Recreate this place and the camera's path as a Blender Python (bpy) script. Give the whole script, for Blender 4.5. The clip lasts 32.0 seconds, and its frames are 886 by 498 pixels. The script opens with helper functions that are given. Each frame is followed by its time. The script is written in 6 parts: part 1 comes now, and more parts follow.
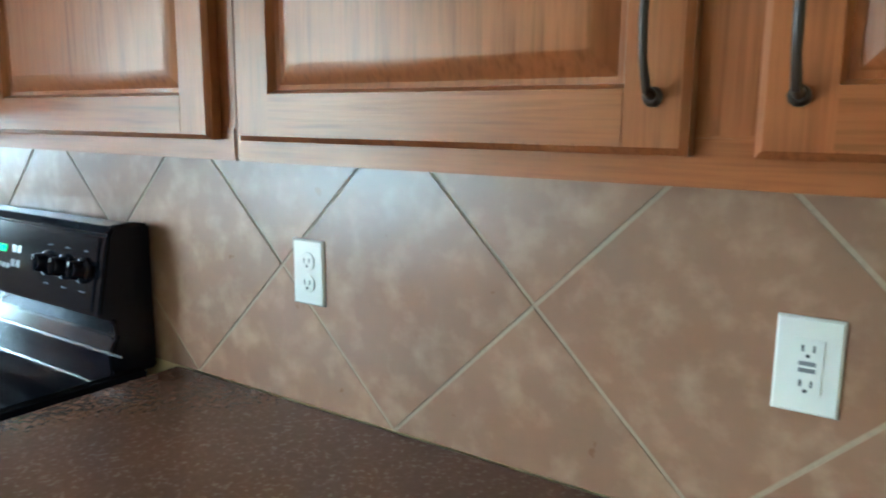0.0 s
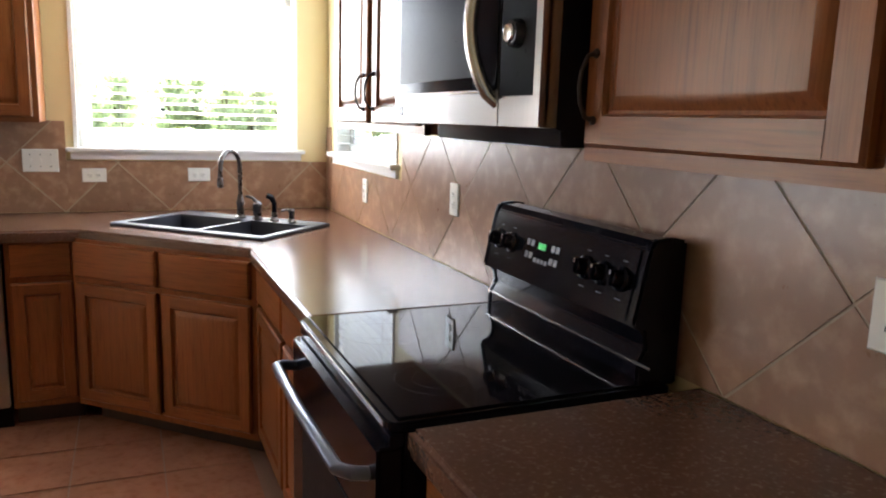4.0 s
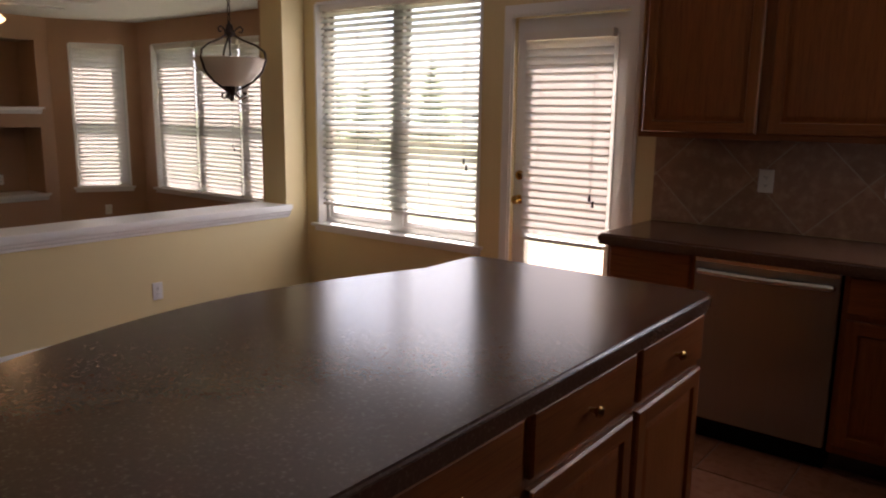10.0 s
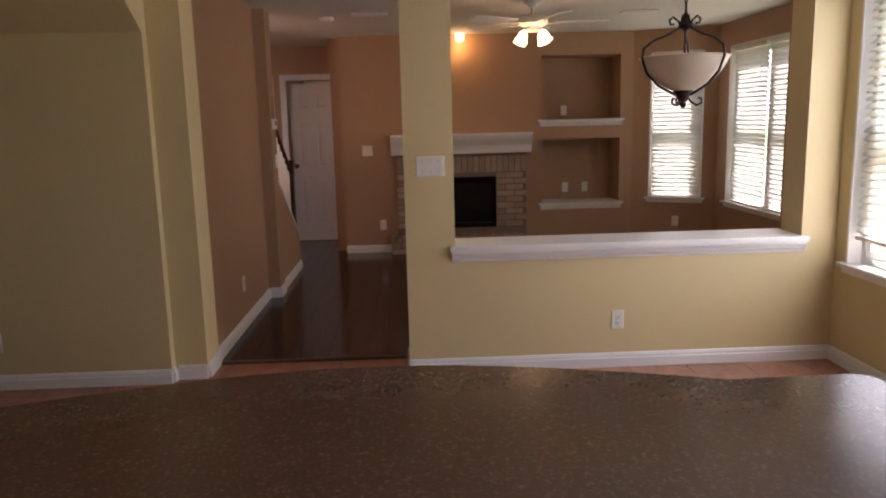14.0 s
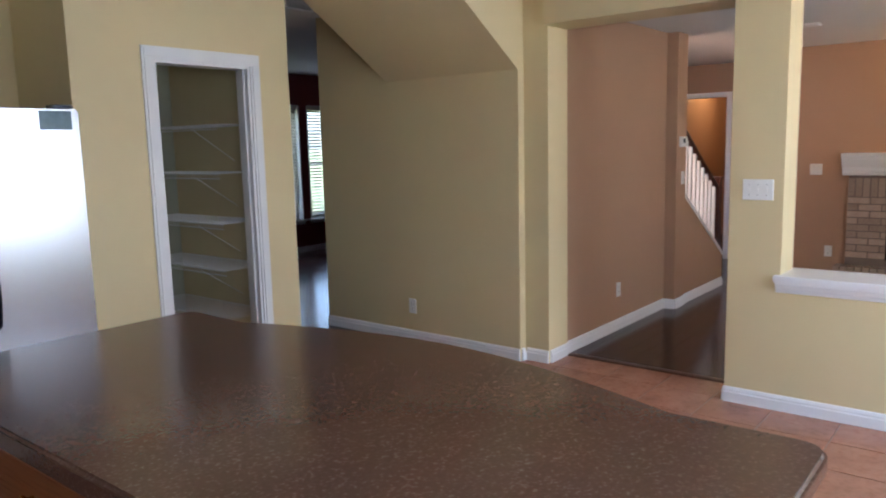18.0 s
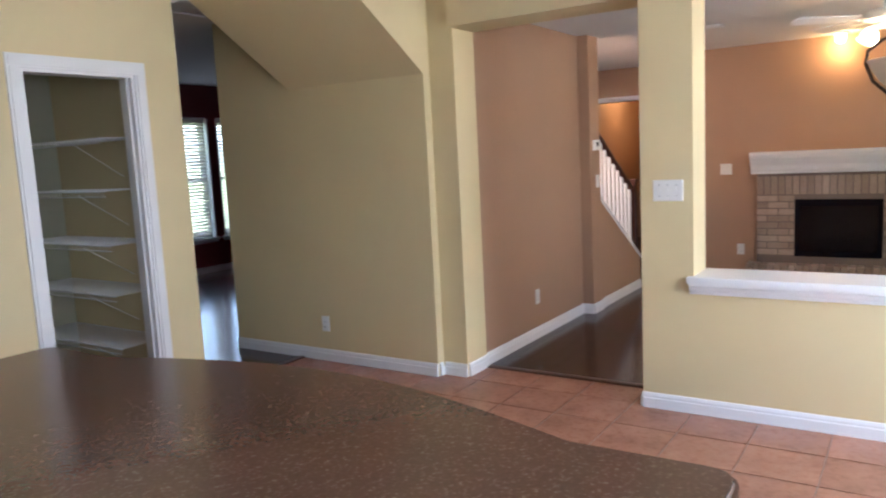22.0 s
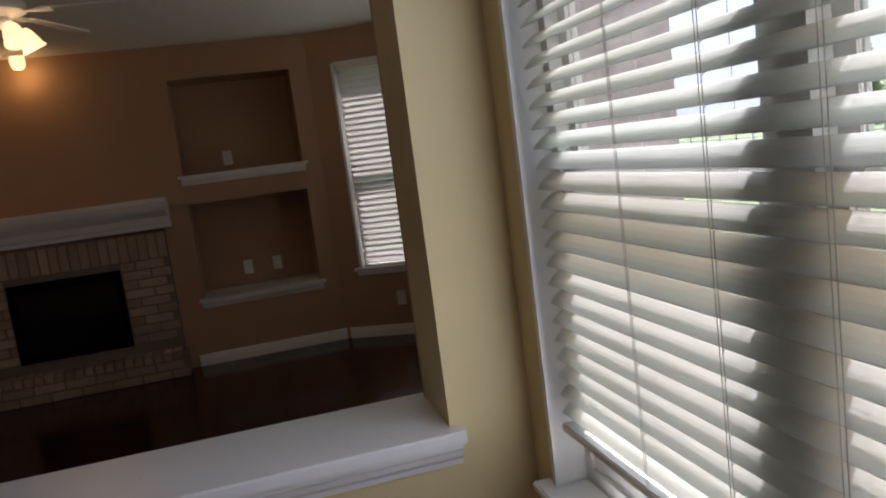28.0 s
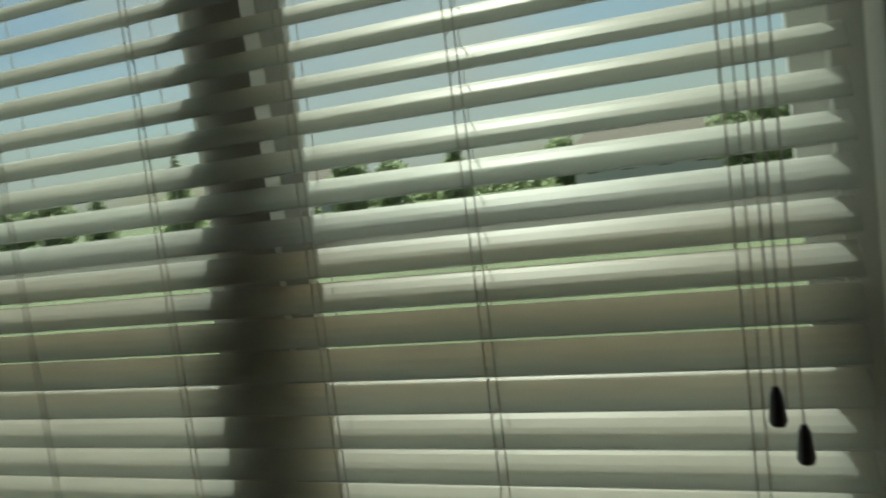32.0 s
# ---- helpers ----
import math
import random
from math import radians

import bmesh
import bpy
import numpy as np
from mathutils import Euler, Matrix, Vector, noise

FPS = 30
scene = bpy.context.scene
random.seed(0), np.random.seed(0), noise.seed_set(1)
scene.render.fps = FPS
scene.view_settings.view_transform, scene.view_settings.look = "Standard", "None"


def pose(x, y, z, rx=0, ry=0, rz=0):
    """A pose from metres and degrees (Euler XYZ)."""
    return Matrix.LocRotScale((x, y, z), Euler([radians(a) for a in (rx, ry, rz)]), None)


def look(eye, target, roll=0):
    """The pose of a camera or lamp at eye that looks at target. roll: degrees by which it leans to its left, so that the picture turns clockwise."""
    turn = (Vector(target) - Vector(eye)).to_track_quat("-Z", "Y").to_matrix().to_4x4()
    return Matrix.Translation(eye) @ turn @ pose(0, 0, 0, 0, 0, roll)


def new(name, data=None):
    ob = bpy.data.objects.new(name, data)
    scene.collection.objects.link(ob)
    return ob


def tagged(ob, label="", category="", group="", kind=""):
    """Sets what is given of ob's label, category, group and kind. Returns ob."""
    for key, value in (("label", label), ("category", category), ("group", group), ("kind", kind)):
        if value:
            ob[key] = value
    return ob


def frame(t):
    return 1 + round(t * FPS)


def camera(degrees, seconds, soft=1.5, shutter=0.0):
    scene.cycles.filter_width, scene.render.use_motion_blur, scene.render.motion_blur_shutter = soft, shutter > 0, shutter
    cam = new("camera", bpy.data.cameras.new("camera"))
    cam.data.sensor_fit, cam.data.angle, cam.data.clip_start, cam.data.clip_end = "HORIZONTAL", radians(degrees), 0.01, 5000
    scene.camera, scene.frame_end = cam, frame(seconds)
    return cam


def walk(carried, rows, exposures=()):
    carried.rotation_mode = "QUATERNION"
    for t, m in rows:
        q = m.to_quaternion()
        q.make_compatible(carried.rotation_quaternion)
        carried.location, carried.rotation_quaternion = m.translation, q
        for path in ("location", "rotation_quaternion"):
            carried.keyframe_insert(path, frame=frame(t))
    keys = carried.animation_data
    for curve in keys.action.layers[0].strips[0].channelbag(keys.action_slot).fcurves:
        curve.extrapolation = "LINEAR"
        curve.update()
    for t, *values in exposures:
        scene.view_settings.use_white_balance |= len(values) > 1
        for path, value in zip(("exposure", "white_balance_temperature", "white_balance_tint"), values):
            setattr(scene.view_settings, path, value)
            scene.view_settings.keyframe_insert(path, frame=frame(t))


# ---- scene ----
cam = camera(62.0, 32.0, soft=2.0, shutter=0.2)
PATH = [
    (0, (-0.921, -4.408, 1.429), (0.707, -3.299, 1.081), 0.5),
    (0.5, (-0.891, -4.345, 1.425), (0.527, -2.977, 1.082), 1.9),
    (1, (-0.902, -4.255, 1.432), (0.383, -2.763, 1.083), 2.3),
    (1.5, (-0.885, -4.162, 1.432), (0.245, -2.557, 1.046), 2.1),
    (2, (-0.928, -4.14, 1.431), (0.114, -2.47, 1.079), 1.6),
    (2.5, (-1.014, -4.203, 1.439), (-0.023, -2.506, 1.063), 1.7),
    (3, (-1.054, -4.239, 1.44), (-0.103, -2.514, 1.092), 1.9),
    (3.5, (-1.077, -4.247, 1.44), (-0.204, -2.479, 1.102), 1.9),
    (5.5, (-1.036, -4.144, 1.449), (-0.58, -2.229, 1.097), 0.8),
    (6, (-1.024, -4.128, 1.457), (-0.693, -2.182, 1.137), 0.4),
    (6.5, (-0.998, -4.116, 1.468), (-0.856, -2.143, 1.172), 0.0),
    (7, (-0.949, -4.102, 1.479), (-1.068, -2.128, 1.177), -0.1),
    (7.5, (-0.983, -4.1, 1.498), (-1.315, -2.154, 1.175), -0.5),
    (8, (-0.943, -4.107, 1.503), (-1.551, -2.229, 1.182), -1.0),
    (8.5, (-0.932, -4.157, 1.534), (-1.752, -2.364, 1.197), -1.3),
    (9, (-0.978, -4.118, 1.525), (-1.905, -2.381, 1.172), -0.7),
    (9.5, (-1.052, -4.032, 1.508), (-2.094, -2.362, 1.153), 0.5),
    (10, (-1.074, -3.875, 1.476), (-2.287, -2.327, 1.112), 0.8),
    (10.5, (-1.079, -3.745, 1.496), (-2.488, -2.376, 1.119), 0.8),
    (11, (-1.199, -3.526, 1.494), (-2.777, -2.361, 1.102), 0.8),
    (11.5, (-1.233, -3.412, 1.475), (-2.924, -2.421, 1.077), -0.4),
    (12, (-1.299, -3.239, 1.479), (-3.089, -2.427, 1.109), 0.2),
    (12.5, (-1.324, -3.089, 1.487), (-3.187, -2.451, 1.137), 0.6),
    (13, (-1.262, -2.889, 1.496), (-3.186, -2.464, 1.156), 0.7),
    (13.5, (-1.2, -2.696, 1.505), (-3.153, -2.457, 1.146), -0.5),
    (14, (-1.224, -2.517, 1.494), (-3.193, -2.44, 1.151), -1.4),
    (14.5, (-1.229, -2.306, 1.5), (-3.187, -2.359, 1.097), -0.4),
    (16.5, (-1.336, -1.578, 1.494), (-3.164, -2.309, 1.14), -0.9),
    (17, (-1.335, -1.456, 1.508), (-3.066, -2.416, 1.218), -1.6),
    (17.5, (-1.257, -1.29, 1.529), (-2.886, -2.412, 1.238), -0.7),
    (18, (-1.2, -1.226, 1.525), (-2.744, -2.466, 1.245), -1.4),
    (18.5, (-1.14, -1.301, 1.495), (-2.607, -2.635, 1.24), -2.0),
    (19, (-1.102, -1.315, 1.505), (-2.495, -2.733, 1.282), -1.9),
    (19.5, (-1.079, -1.322, 1.516), (-2.418, -2.792, 1.298), -2.6),
    (20, (-1.061, -1.322, 1.529), (-2.336, -2.846, 1.296), -2.7),
    (20.5, (-1.053, -1.306, 1.526), (-2.32, -2.839, 1.307), -2.2),
    (21, (-1.082, -1.289, 1.501), (-2.431, -2.753, 1.31), -3.0),
    (21.5, (-1.292, -1.142, 1.508), (-2.768, -2.472, 1.279), -1.6),
    (22, (-1.443, -1.25, 1.502), (-3.101, -2.338, 1.243), -2.9),
    (22.5, (-1.546, -1.24, 1.494), (-3.312, -2.127, 1.186), -5.1),
    (23, (-1.739, -1.132, 1.498), (-3.546, -1.929, 1.184), -3.6),
    (23.5, (-1.906, -1.068, 1.493), (-3.72, -1.844, 1.164), -3.1),
    (24, (-2.13, -1.08, 1.451), (-3.986, -1.721, 1.072), -3.1),
    (24.5, (-2.337, -1.056, 1.445), (-4.257, -1.443, 1.039), -2.5),
    (25, (-2.515, -1.039, 1.424), (-4.437, -1.36, 0.974), -2.6),
    (25.5, (-2.775, -0.951, 1.423), (-4.711, -1.196, 0.986), -4.2),
    (26, (-2.999, -0.893, 1.405), (-4.947, -0.954, 0.954), -5.2),
    (26.5, (-3.348, -0.808, 1.398), (-5.299, -0.623, 1.0), -4.9),
    (28.5, (-3.79, -0.575, 1.47), (-5.697, -0.03, 1.213), -8.1),
    (29, (-3.777, -0.563, 1.482), (-5.665, 0.05, 1.252), -8.3),
    (29.5, (-3.752, -0.56, 1.492), (-5.617, 0.13, 1.297), -8.1),
    (30, (-3.73, -0.572, 1.491), (-5.577, 0.179, 1.325), -7.3),
    (30.5, (-3.775, -0.573, 1.468), (-5.577, 0.283, 1.322), -7.1),
    (31, (-3.86, -0.56, 1.458), (-5.512, 0.553, 1.276), -7.1),
    (31.5, (-3.93, -0.645, 1.47), (-5.253, 0.838, 1.239), -7.1),
    (32, (-4.003, -0.773, 1.426), (-4.676, 1.102, 1.247), -7.2),
]
EXPOSURES = [(0.0, 6.4, 4600, -14), (0.5, 5.55, 5900, 0), (1.0, 5.0, 6500, 10), (2.0, 4.8, 6300, 12), (3.5, 4.85, 6150, 12), (6.0, 4.25, 6100, 15), (7.0, 3.25, 6050, 16), (8.0, 2.65, 6100, 19), (9.0, 2.65, 6200, 23), (10.0, 2.75, 6600, 25), (13.0, 3.0, 6700, 26), (14.5, 3.65, 6050, 21), (16.5, 4.35, 5150, 14), (18.0, 4.4, 5200, 14), (19.0, 4.7, 5550, 15), (21.0, 4.75, 5600, 17), (22.0, 4.75, 5200, 14), (23.0, 4.45, 4950, 11), (24.0, 4.25, 4850, 10), (24.5, 3.9, 4900, 12), (25.0, 3.35, 4950, 14), (26.0, 2.8, 5350, 15), (28.5, 1.7, 5900, 18), (29.0, 1.6, 5900, 15), (30.0, 1.15, 5750, 1), (31.2, 1.1, 5900, -11), (32.0, 0.55, 6400, -13)]
walk(cam, [(t, look(eye, target, roll)) for t, eye, target, roll in PATH], EXPOSURES)

# ---- light ----
SUN_EL, SUN_AZ = 61.0, -27.0          # elevation, and degrees from north (+y) towards east (+x)
world = bpy.data.worlds.new("sky")
scene.world = world
world.use_nodes = True
wn = world.node_tree
wn.nodes.clear()
sky = wn.nodes.new("ShaderNodeTexSky")
sky.sky_type = "NISHITA"
sky.sun_disc = False
sky.sun_elevation, sky.sun_rotation = radians(SUN_EL), radians(SUN_AZ)
sky.air_density, sky.dust_density, sky.ozone_density = 1.0, 2.0, 1.0
# broken cloud over the blue
geo = wn.nodes.new("ShaderNodeTexCoord")
cl = wn.nodes.new("ShaderNodeTexNoise")
cl.inputs["Scale"].default_value, cl.inputs["Detail"].default_value = 3.2, 6.0
cr = wn.nodes.new("ShaderNodeValToRGB")
cr.color_ramp.elements[0].position, cr.color_ramp.elements[1].position = 0.42, 0.66
mixc = wn.nodes.new("ShaderNodeMixRGB")
mixc.inputs[2].default_value = (5.5, 5.6, 5.8, 1)
bg = wn.nodes.new("ShaderNodeBackground")
bg.inputs["Strength"].default_value = 0.057
wo = wn.nodes.new("ShaderNodeOutputWorld")
wn.links.new(geo.outputs["Generated"], cl.inputs["Vector"])
wn.links.new(cl.outputs["Fac"], cr.inputs["Fac"])
wn.links.new(cr.outputs["Color"], mixc.inputs["Fac"])
wn.links.new(sky.outputs["Color"], mixc.inputs[1])
wn.links.new(mixc.outputs["Color"], bg.inputs["Color"])
wn.links.new(bg.outputs["Background"], wo.inputs["Surface"])
sun = new("sun", bpy.data.lights.new("sun", "SUN"))
sun.data.energy, sun.data.angle, sun.data.color = 5.0, radians(0.6), (1.0, 0.95, 0.86)
ce, se = math.cos(radians(SUN_EL)), math.sin(radians(SUN_EL))
SUN_DIR = Vector((math.sin(radians(SUN_AZ)) * ce, math.cos(radians(SUN_AZ)) * ce, se))
sun.matrix_world = look(SUN_DIR * 30, (0, 0, 0))


def window_light(name, x, y, z, w, h, rz, power):
    """The sky's light in a window's opening."""
    d = bpy.data.lights.new(name, "AREA")
    d.shape, d.size, d.size_y, d.energy, d.color = "RECTANGLE", w, h, power, (0.92, 0.94, 1.0)
    ob = new(name, d)
    ob.matrix_world = pose(x, y, z, -90, 0, rz)
    return ob


window_light("light_sink_window", -0.75, 0.012, 1.75, 1.05, 0.95, 0, 1.19)
window_light("light_east_window", 0.012, -0.7, 1.75, 0.95, 0.95, -90, 0.30)
window_light("light_nook_window", -4.585, 0.008, 1.46, 1.42, 1.50, 0, 1.86)
window_light("light_nook_door", -3.21, -0.042, 1.15, 0.5, 1.5, 0, 0.38)
window_light("light_family_window", -7.85, 0.858, 1.38, 2.3, 1.5, 0, 0.13)
window_light("light_bay_window", -9.50, 0.46, 1.38, 0.5, 1.5, math.degrees(math.atan2(0.82, 0.42)), 0.03)
window_light("light_dining_window", -8.4, -9.59, 1.3, 1.9, 1.6, 180, 0.14)


# ---- materials ----
def mat(name, base, rough=0.5, metal=0.0, var=0.08, scale=6.0, grain=0.0, gscale=60.0, bump=0.0, bscale=120.0, stretch=(1, 1, 1), spec=0.5, coat=0.0, second=None, sfac=(0.4, 0.6), rnd=0.0, isl=0.0, rvar=0.2, tint=None):
    """Principled surface: a base colour with a broad and a fine variation, bump, and roughness that follows the fine one."""
    m = bpy.data.materials.new(name)
    m.use_nodes = True
    nt = m.node_tree
    N, L = nt.nodes, nt.links
    p = N["Principled BSDF"]
    p.inputs["Roughness"].default_value, p.inputs["Metallic"].default_value = rough, metal
    p.inputs["Specular IOR Level"].default_value = spec
    p.inputs["Coat Weight"].default_value = coat
    p.inputs["Coat Roughness"].default_value = 0.28
    if tint:                                             # colours the varnish's reflections of the windows warmer
        p.inputs["Coat Tint"].default_value = p.inputs["Specular Tint"].default_value = (*tint, 1)
    tc = N.new("ShaderNodeTexCoord")
    mp = N.new("ShaderNodeMapping")
    mp.inputs["Scale"].default_value = stretch
    L.new(tc.outputs["Object"], mp.inputs["Vector"])
    if rnd:
        oi = N.new("ShaderNodeObjectInfo")
        ad = N.new("ShaderNodeVectorMath")
        ad.operation = "MULTIPLY_ADD"
        ad.inputs[1].default_value = (37.0, 19.0, 23.0)
        L.new(oi.outputs["Random"], ad.inputs[0])
        L.new(mp.outputs["Vector"], ad.inputs[2])
        vec = ad.outputs["Vector"]
    else:
        vec = mp.outputs["Vector"]
    n1 = N.new("ShaderNodeTexNoise")
    n1.inputs["Scale"].default_value, n1.inputs["Detail"].default_value = scale, 4.0
    L.new(vec, n1.inputs["Vector"])
    n2 = N.new("ShaderNodeTexNoise")
    n2.inputs["Scale"].default_value, n2.inputs["Detail"].default_value = gscale, 5.0
    L.new(vec, n2.inputs["Vector"])
    col = N.new("ShaderNodeRGB")
    col.outputs[0].default_value = (*base, 1)
    out = col.outputs[0]
    if second:
        rp = N.new("ShaderNodeMapRange")
        rp.inputs[1].default_value, rp.inputs[2].default_value = sfac
        L.new(n2.outputs["Fac"] if grain else n1.outputs["Fac"], rp.inputs[0])
        mx = N.new("ShaderNodeMixRGB")
        mx.inputs[2].default_value = (*second, 1)
        L.new(rp.outputs[0], mx.inputs[0])
        L.new(out, mx.inputs[1])
        out = mx.outputs[0]
    hs = N.new("ShaderNodeHueSaturation")
    v1 = N.new("ShaderNodeMapRange")
    v1.inputs[3].default_value, v1.inputs[4].default_value = 1 - var * 2, 1 + var * 2
    L.new(n1.outputs["Fac"], v1.inputs[0])
    val = v1.outputs[0]
    if grain:
        v2 = N.new("ShaderNodeMapRange")
        v2.inputs[3].default_value, v2.inputs[4].default_value = 1 - grain * 2, 1 + grain * 2
        L.new(n2.outputs["Fac"], v2.inputs[0])
        mu = N.new("ShaderNodeMath")
        mu.operation = "MULTIPLY"
        L.new(val, mu.inputs[0])
        L.new(v2.outputs[0], mu.inputs[1])
        val = mu.outputs[0]
    if rnd or isl:
        if isl:
            gi = N.new("ShaderNodeNewGeometry")
            src = gi.outputs["Random Per Island"]
        else:
            src = oi.outputs["Random"]
        v3 = N.new("ShaderNodeMapRange")
        k = max(rnd, isl)
        v3.inputs[3].default_value, v3.inputs[4].default_value = 1 - k, 1 + k
        L.new(src, v3.inputs[0])
        mu3 = N.new("ShaderNodeMath")
        mu3.operation = "MULTIPLY"
        L.new(val, mu3.inputs[0])
        L.new(v3.outputs[0], mu3.inputs[1])
        val = mu3.outputs[0]
    L.new(val, hs.inputs["Value"])
    L.new(out, hs.inputs["Color"])
    L.new(hs.outputs["Color"], p.inputs["Base Color"])
    rr = N.new("ShaderNodeMapRange")
    rr.inputs[3].default_value, rr.inputs[4].default_value = max(0.02, rough * (1 - rvar)), min(1, rough * (1 + rvar))
    L.new(n2.outputs["Fac"], rr.inputs[0])
    L.new(rr.outputs[0], p.inputs["Roughness"])
    if bump:
        n3 = N.new("ShaderNodeTexNoise")
        n3.inputs["Scale"].default_value, n3.inputs["Detail"].default_value = bscale, 3.0
        L.new(vec, n3.inputs["Vector"])
        b = N.new("ShaderNodeBump")
        b.inputs["Strength"].default_value, b.inputs["Distance"].default_value = bump, 0.002
        L.new(n3.outputs["Fac"], b.inputs["Height"])
        L.new(b.outputs["Normal"], p.inputs["Normal"])
    return m


def glow(name, colour, strength):
    m = bpy.data.materials.new(name)
    m.use_nodes = True
    p = m.node_tree.nodes["Principled BSDF"]
    p.inputs["Base Color"].default_value = (*colour, 1)
    p.inputs["Emission Color"].default_value = (*colour, 1)
    p.inputs["Emission Strength"].default_value = strength
    return m


def sheer(name, base, amount, rough=0.5, through_colour=None):
    """Thin white stuff through which light comes."""
    m = bpy.data.materials.new(name)
    m.use_nodes = True
    N, L = m.node_tree.nodes, m.node_tree.links
    p = N["Principled BSDF"]
    p.inputs["Base Color"].default_value, p.inputs["Roughness"].default_value = (*base, 1), rough
    tr = N.new("ShaderNodeBsdfTranslucent")
    tr.inputs["Color"].default_value = (*(through_colour or base), 1)
    mx = N.new("ShaderNodeMixShader")
    mx.inputs[0].default_value = amount
    L.new(p.outputs[0], mx.inputs[1])
    L.new(tr.outputs[0], mx.inputs[2])
    L.new(mx.outputs[0], N["Material Output"].inputs["Surface"])
    return m


YELLOW = mat("yellow_paint", (0.68, 0.563, 0.305), 0.55, var=0.03, scale=1.5, bump=0.25, bscale=160)
TAN = mat("tan_paint", (0.42, 0.260, 0.152), 0.55, var=0.03, scale=1.5, bump=0.25, bscale=160)
RED = mat("dark_red_paint", (0.16, 0.02, 0.02), 0.5, var=0.04, scale=1.5, bump=0.25, bscale=160)
GREEN = mat("pale_green_paint", (0.36, 0.46, 0.33), 0.55, var=0.03, scale=1.5, bump=0.2, bscale=160)
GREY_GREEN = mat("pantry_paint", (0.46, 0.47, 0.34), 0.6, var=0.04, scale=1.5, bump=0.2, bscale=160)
WHITE = mat("white_gloss_paint", (0.80, 0.80, 0.78), 0.3, var=0.02, scale=3, bump=0.05, bscale=40)
CEIL = mat("ceiling_paint", (0.74, 0.72, 0.68), 0.8, var=0.02, scale=2, bump=0.6, bscale=220)
WOOD = mat("stained_oak", (0.25, 0.085, 0.026), 0.34, var=0.12, scale=2.5, grain=0.38, gscale=7, stretch=(22, 22, 0.9), bump=0.22, bscale=12, second=(0.115, 0.032, 0.010), sfac=(0.46, 0.70), coat=0.2, spec=0.28, rnd=0.08, tint=(1.0, 0.80, 0.56))
WOODX = mat("stained_oak_across", (0.25, 0.085, 0.026), 0.34, var=0.12, scale=2.5, grain=0.38, gscale=7, stretch=(0.9, 0.9, 22), bump=0.22, bscale=12, second=(0.115, 0.032, 0.010), sfac=(0.46, 0.70), coat=0.2, spec=0.28, rnd=0.08, tint=(1.0, 0.80, 0.56))
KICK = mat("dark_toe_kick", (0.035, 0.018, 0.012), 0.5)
LAMINATE = mat("speckled_laminate", (0.110, 0.054, 0.033), 0.19, spec=0.48, var=0.08, scale=2.5, grain=0.10, gscale=110, second=(0.155, 0.094, 0.064), sfac=(0.56, 0.72), rvar=0.02)
STONE = mat("backsplash_tile", (0.30, 0.168, 0.100), 0.30, var=0.14, scale=5, grain=0.07, gscale=20, second=(0.38, 0.245, 0.155), sfac=(0.48, 0.72), bump=0.18, bscale=60, rnd=0.10)
GROUT = mat("tan_grout", (0.42, 0.335, 0.235), 0.85, var=0.06, grain=0.1, gscale=150, bump=0.3)
TERRA = mat("terracotta_floor_tile", (0.37, 0.172, 0.106), 0.22, var=0.16, scale=6, grain=0.12, gscale=26, second=(0.27, 0.118, 0.068), sfac=(0.45, 0.7), bump=0.2, bscale=45, rnd=0.10)
TERRA_J = mat("terracotta_floor_tile_far", (0.37, 0.172, 0.106), 0.22, var=0.16, scale=6, grain=0.12, gscale=26, bump=0.2, bscale=45, isl=0.10)
FGROUT = mat("brown_floor_grout", (0.25, 0.14, 0.095), 0.85, var=0.06, grain=0.1, gscale=150, bump=0.3)
PLANK = mat("dark_floor_wood", (0.030, 0.010, 0.008), 0.16, var=0.15, scale=2, grain=0.25, gscale=20, stretch=(1, 12, 1), isl=0.35, bump=0.04, bscale=30)
STEEL = mat("brushed_steel", (0.35, 0.35, 0.355), 0.24, 1.0, var=0.02, scale=2, grain=0.03, gscale=30, stretch=(60, 60, 1), bump=0.02, bscale=60)
# darker, warmer steel: the floor's brown reflection is put into the colour
STEELD = mat("dull_brushed_steel", (0.33, 0.315, 0.295), 0.30, 1.0, var=0.03, scale=2, grain=0.05, gscale=30, stretch=(60, 60, 1), bump=0.02, bscale=60)
STEELH = mat("satin_steel", (0.62, 0.60, 0.56), 0.22, 1.0, var=0.02)
BLACK = mat("black_enamel", (0.007, 0.0075, 0.011), 0.12, var=0.05, bump=0.03, spec=0.22)
BGLASS = mat("black_glass", (0.006, 0.006, 0.008), 0.04, var=0.02, spec=0.12)
FGLASS = mat("fire_door_glass", (0.010, 0.010, 0.011), 0.12, var=0.1, scale=3, spec=0.5)
DGLASS = mat("dark_oven_glass", (0.020, 0.021, 0.024), 0.30, var=0.05, spec=0.025)
MWGLASS = mat("microwave_glass", (0.008, 0.008, 0.010), 0.12, var=0.02, spec=0.035)
SINKM = mat("black_composite", (0.022, 0.025, 0.035), 0.45, grain=0.1, gscale=200)
BRONZE = mat("dark_bronze", (0.045, 0.032, 0.024), 0.4, 0.7, var=0.1, scale=20)
NICKEL = mat("dull_nickel", (0.13, 0.12, 0.115), 0.28, 1.0)
BRASS = mat("brass", (0.55, 0.36, 0.12), 0.25, 1.0)
PLATE = mat("white_plastic", (0.78, 0.77, 0.72), 0.35, var=0.02)
SLOT = mat("dark_slot", (0.05, 0.05, 0.05), 0.6)
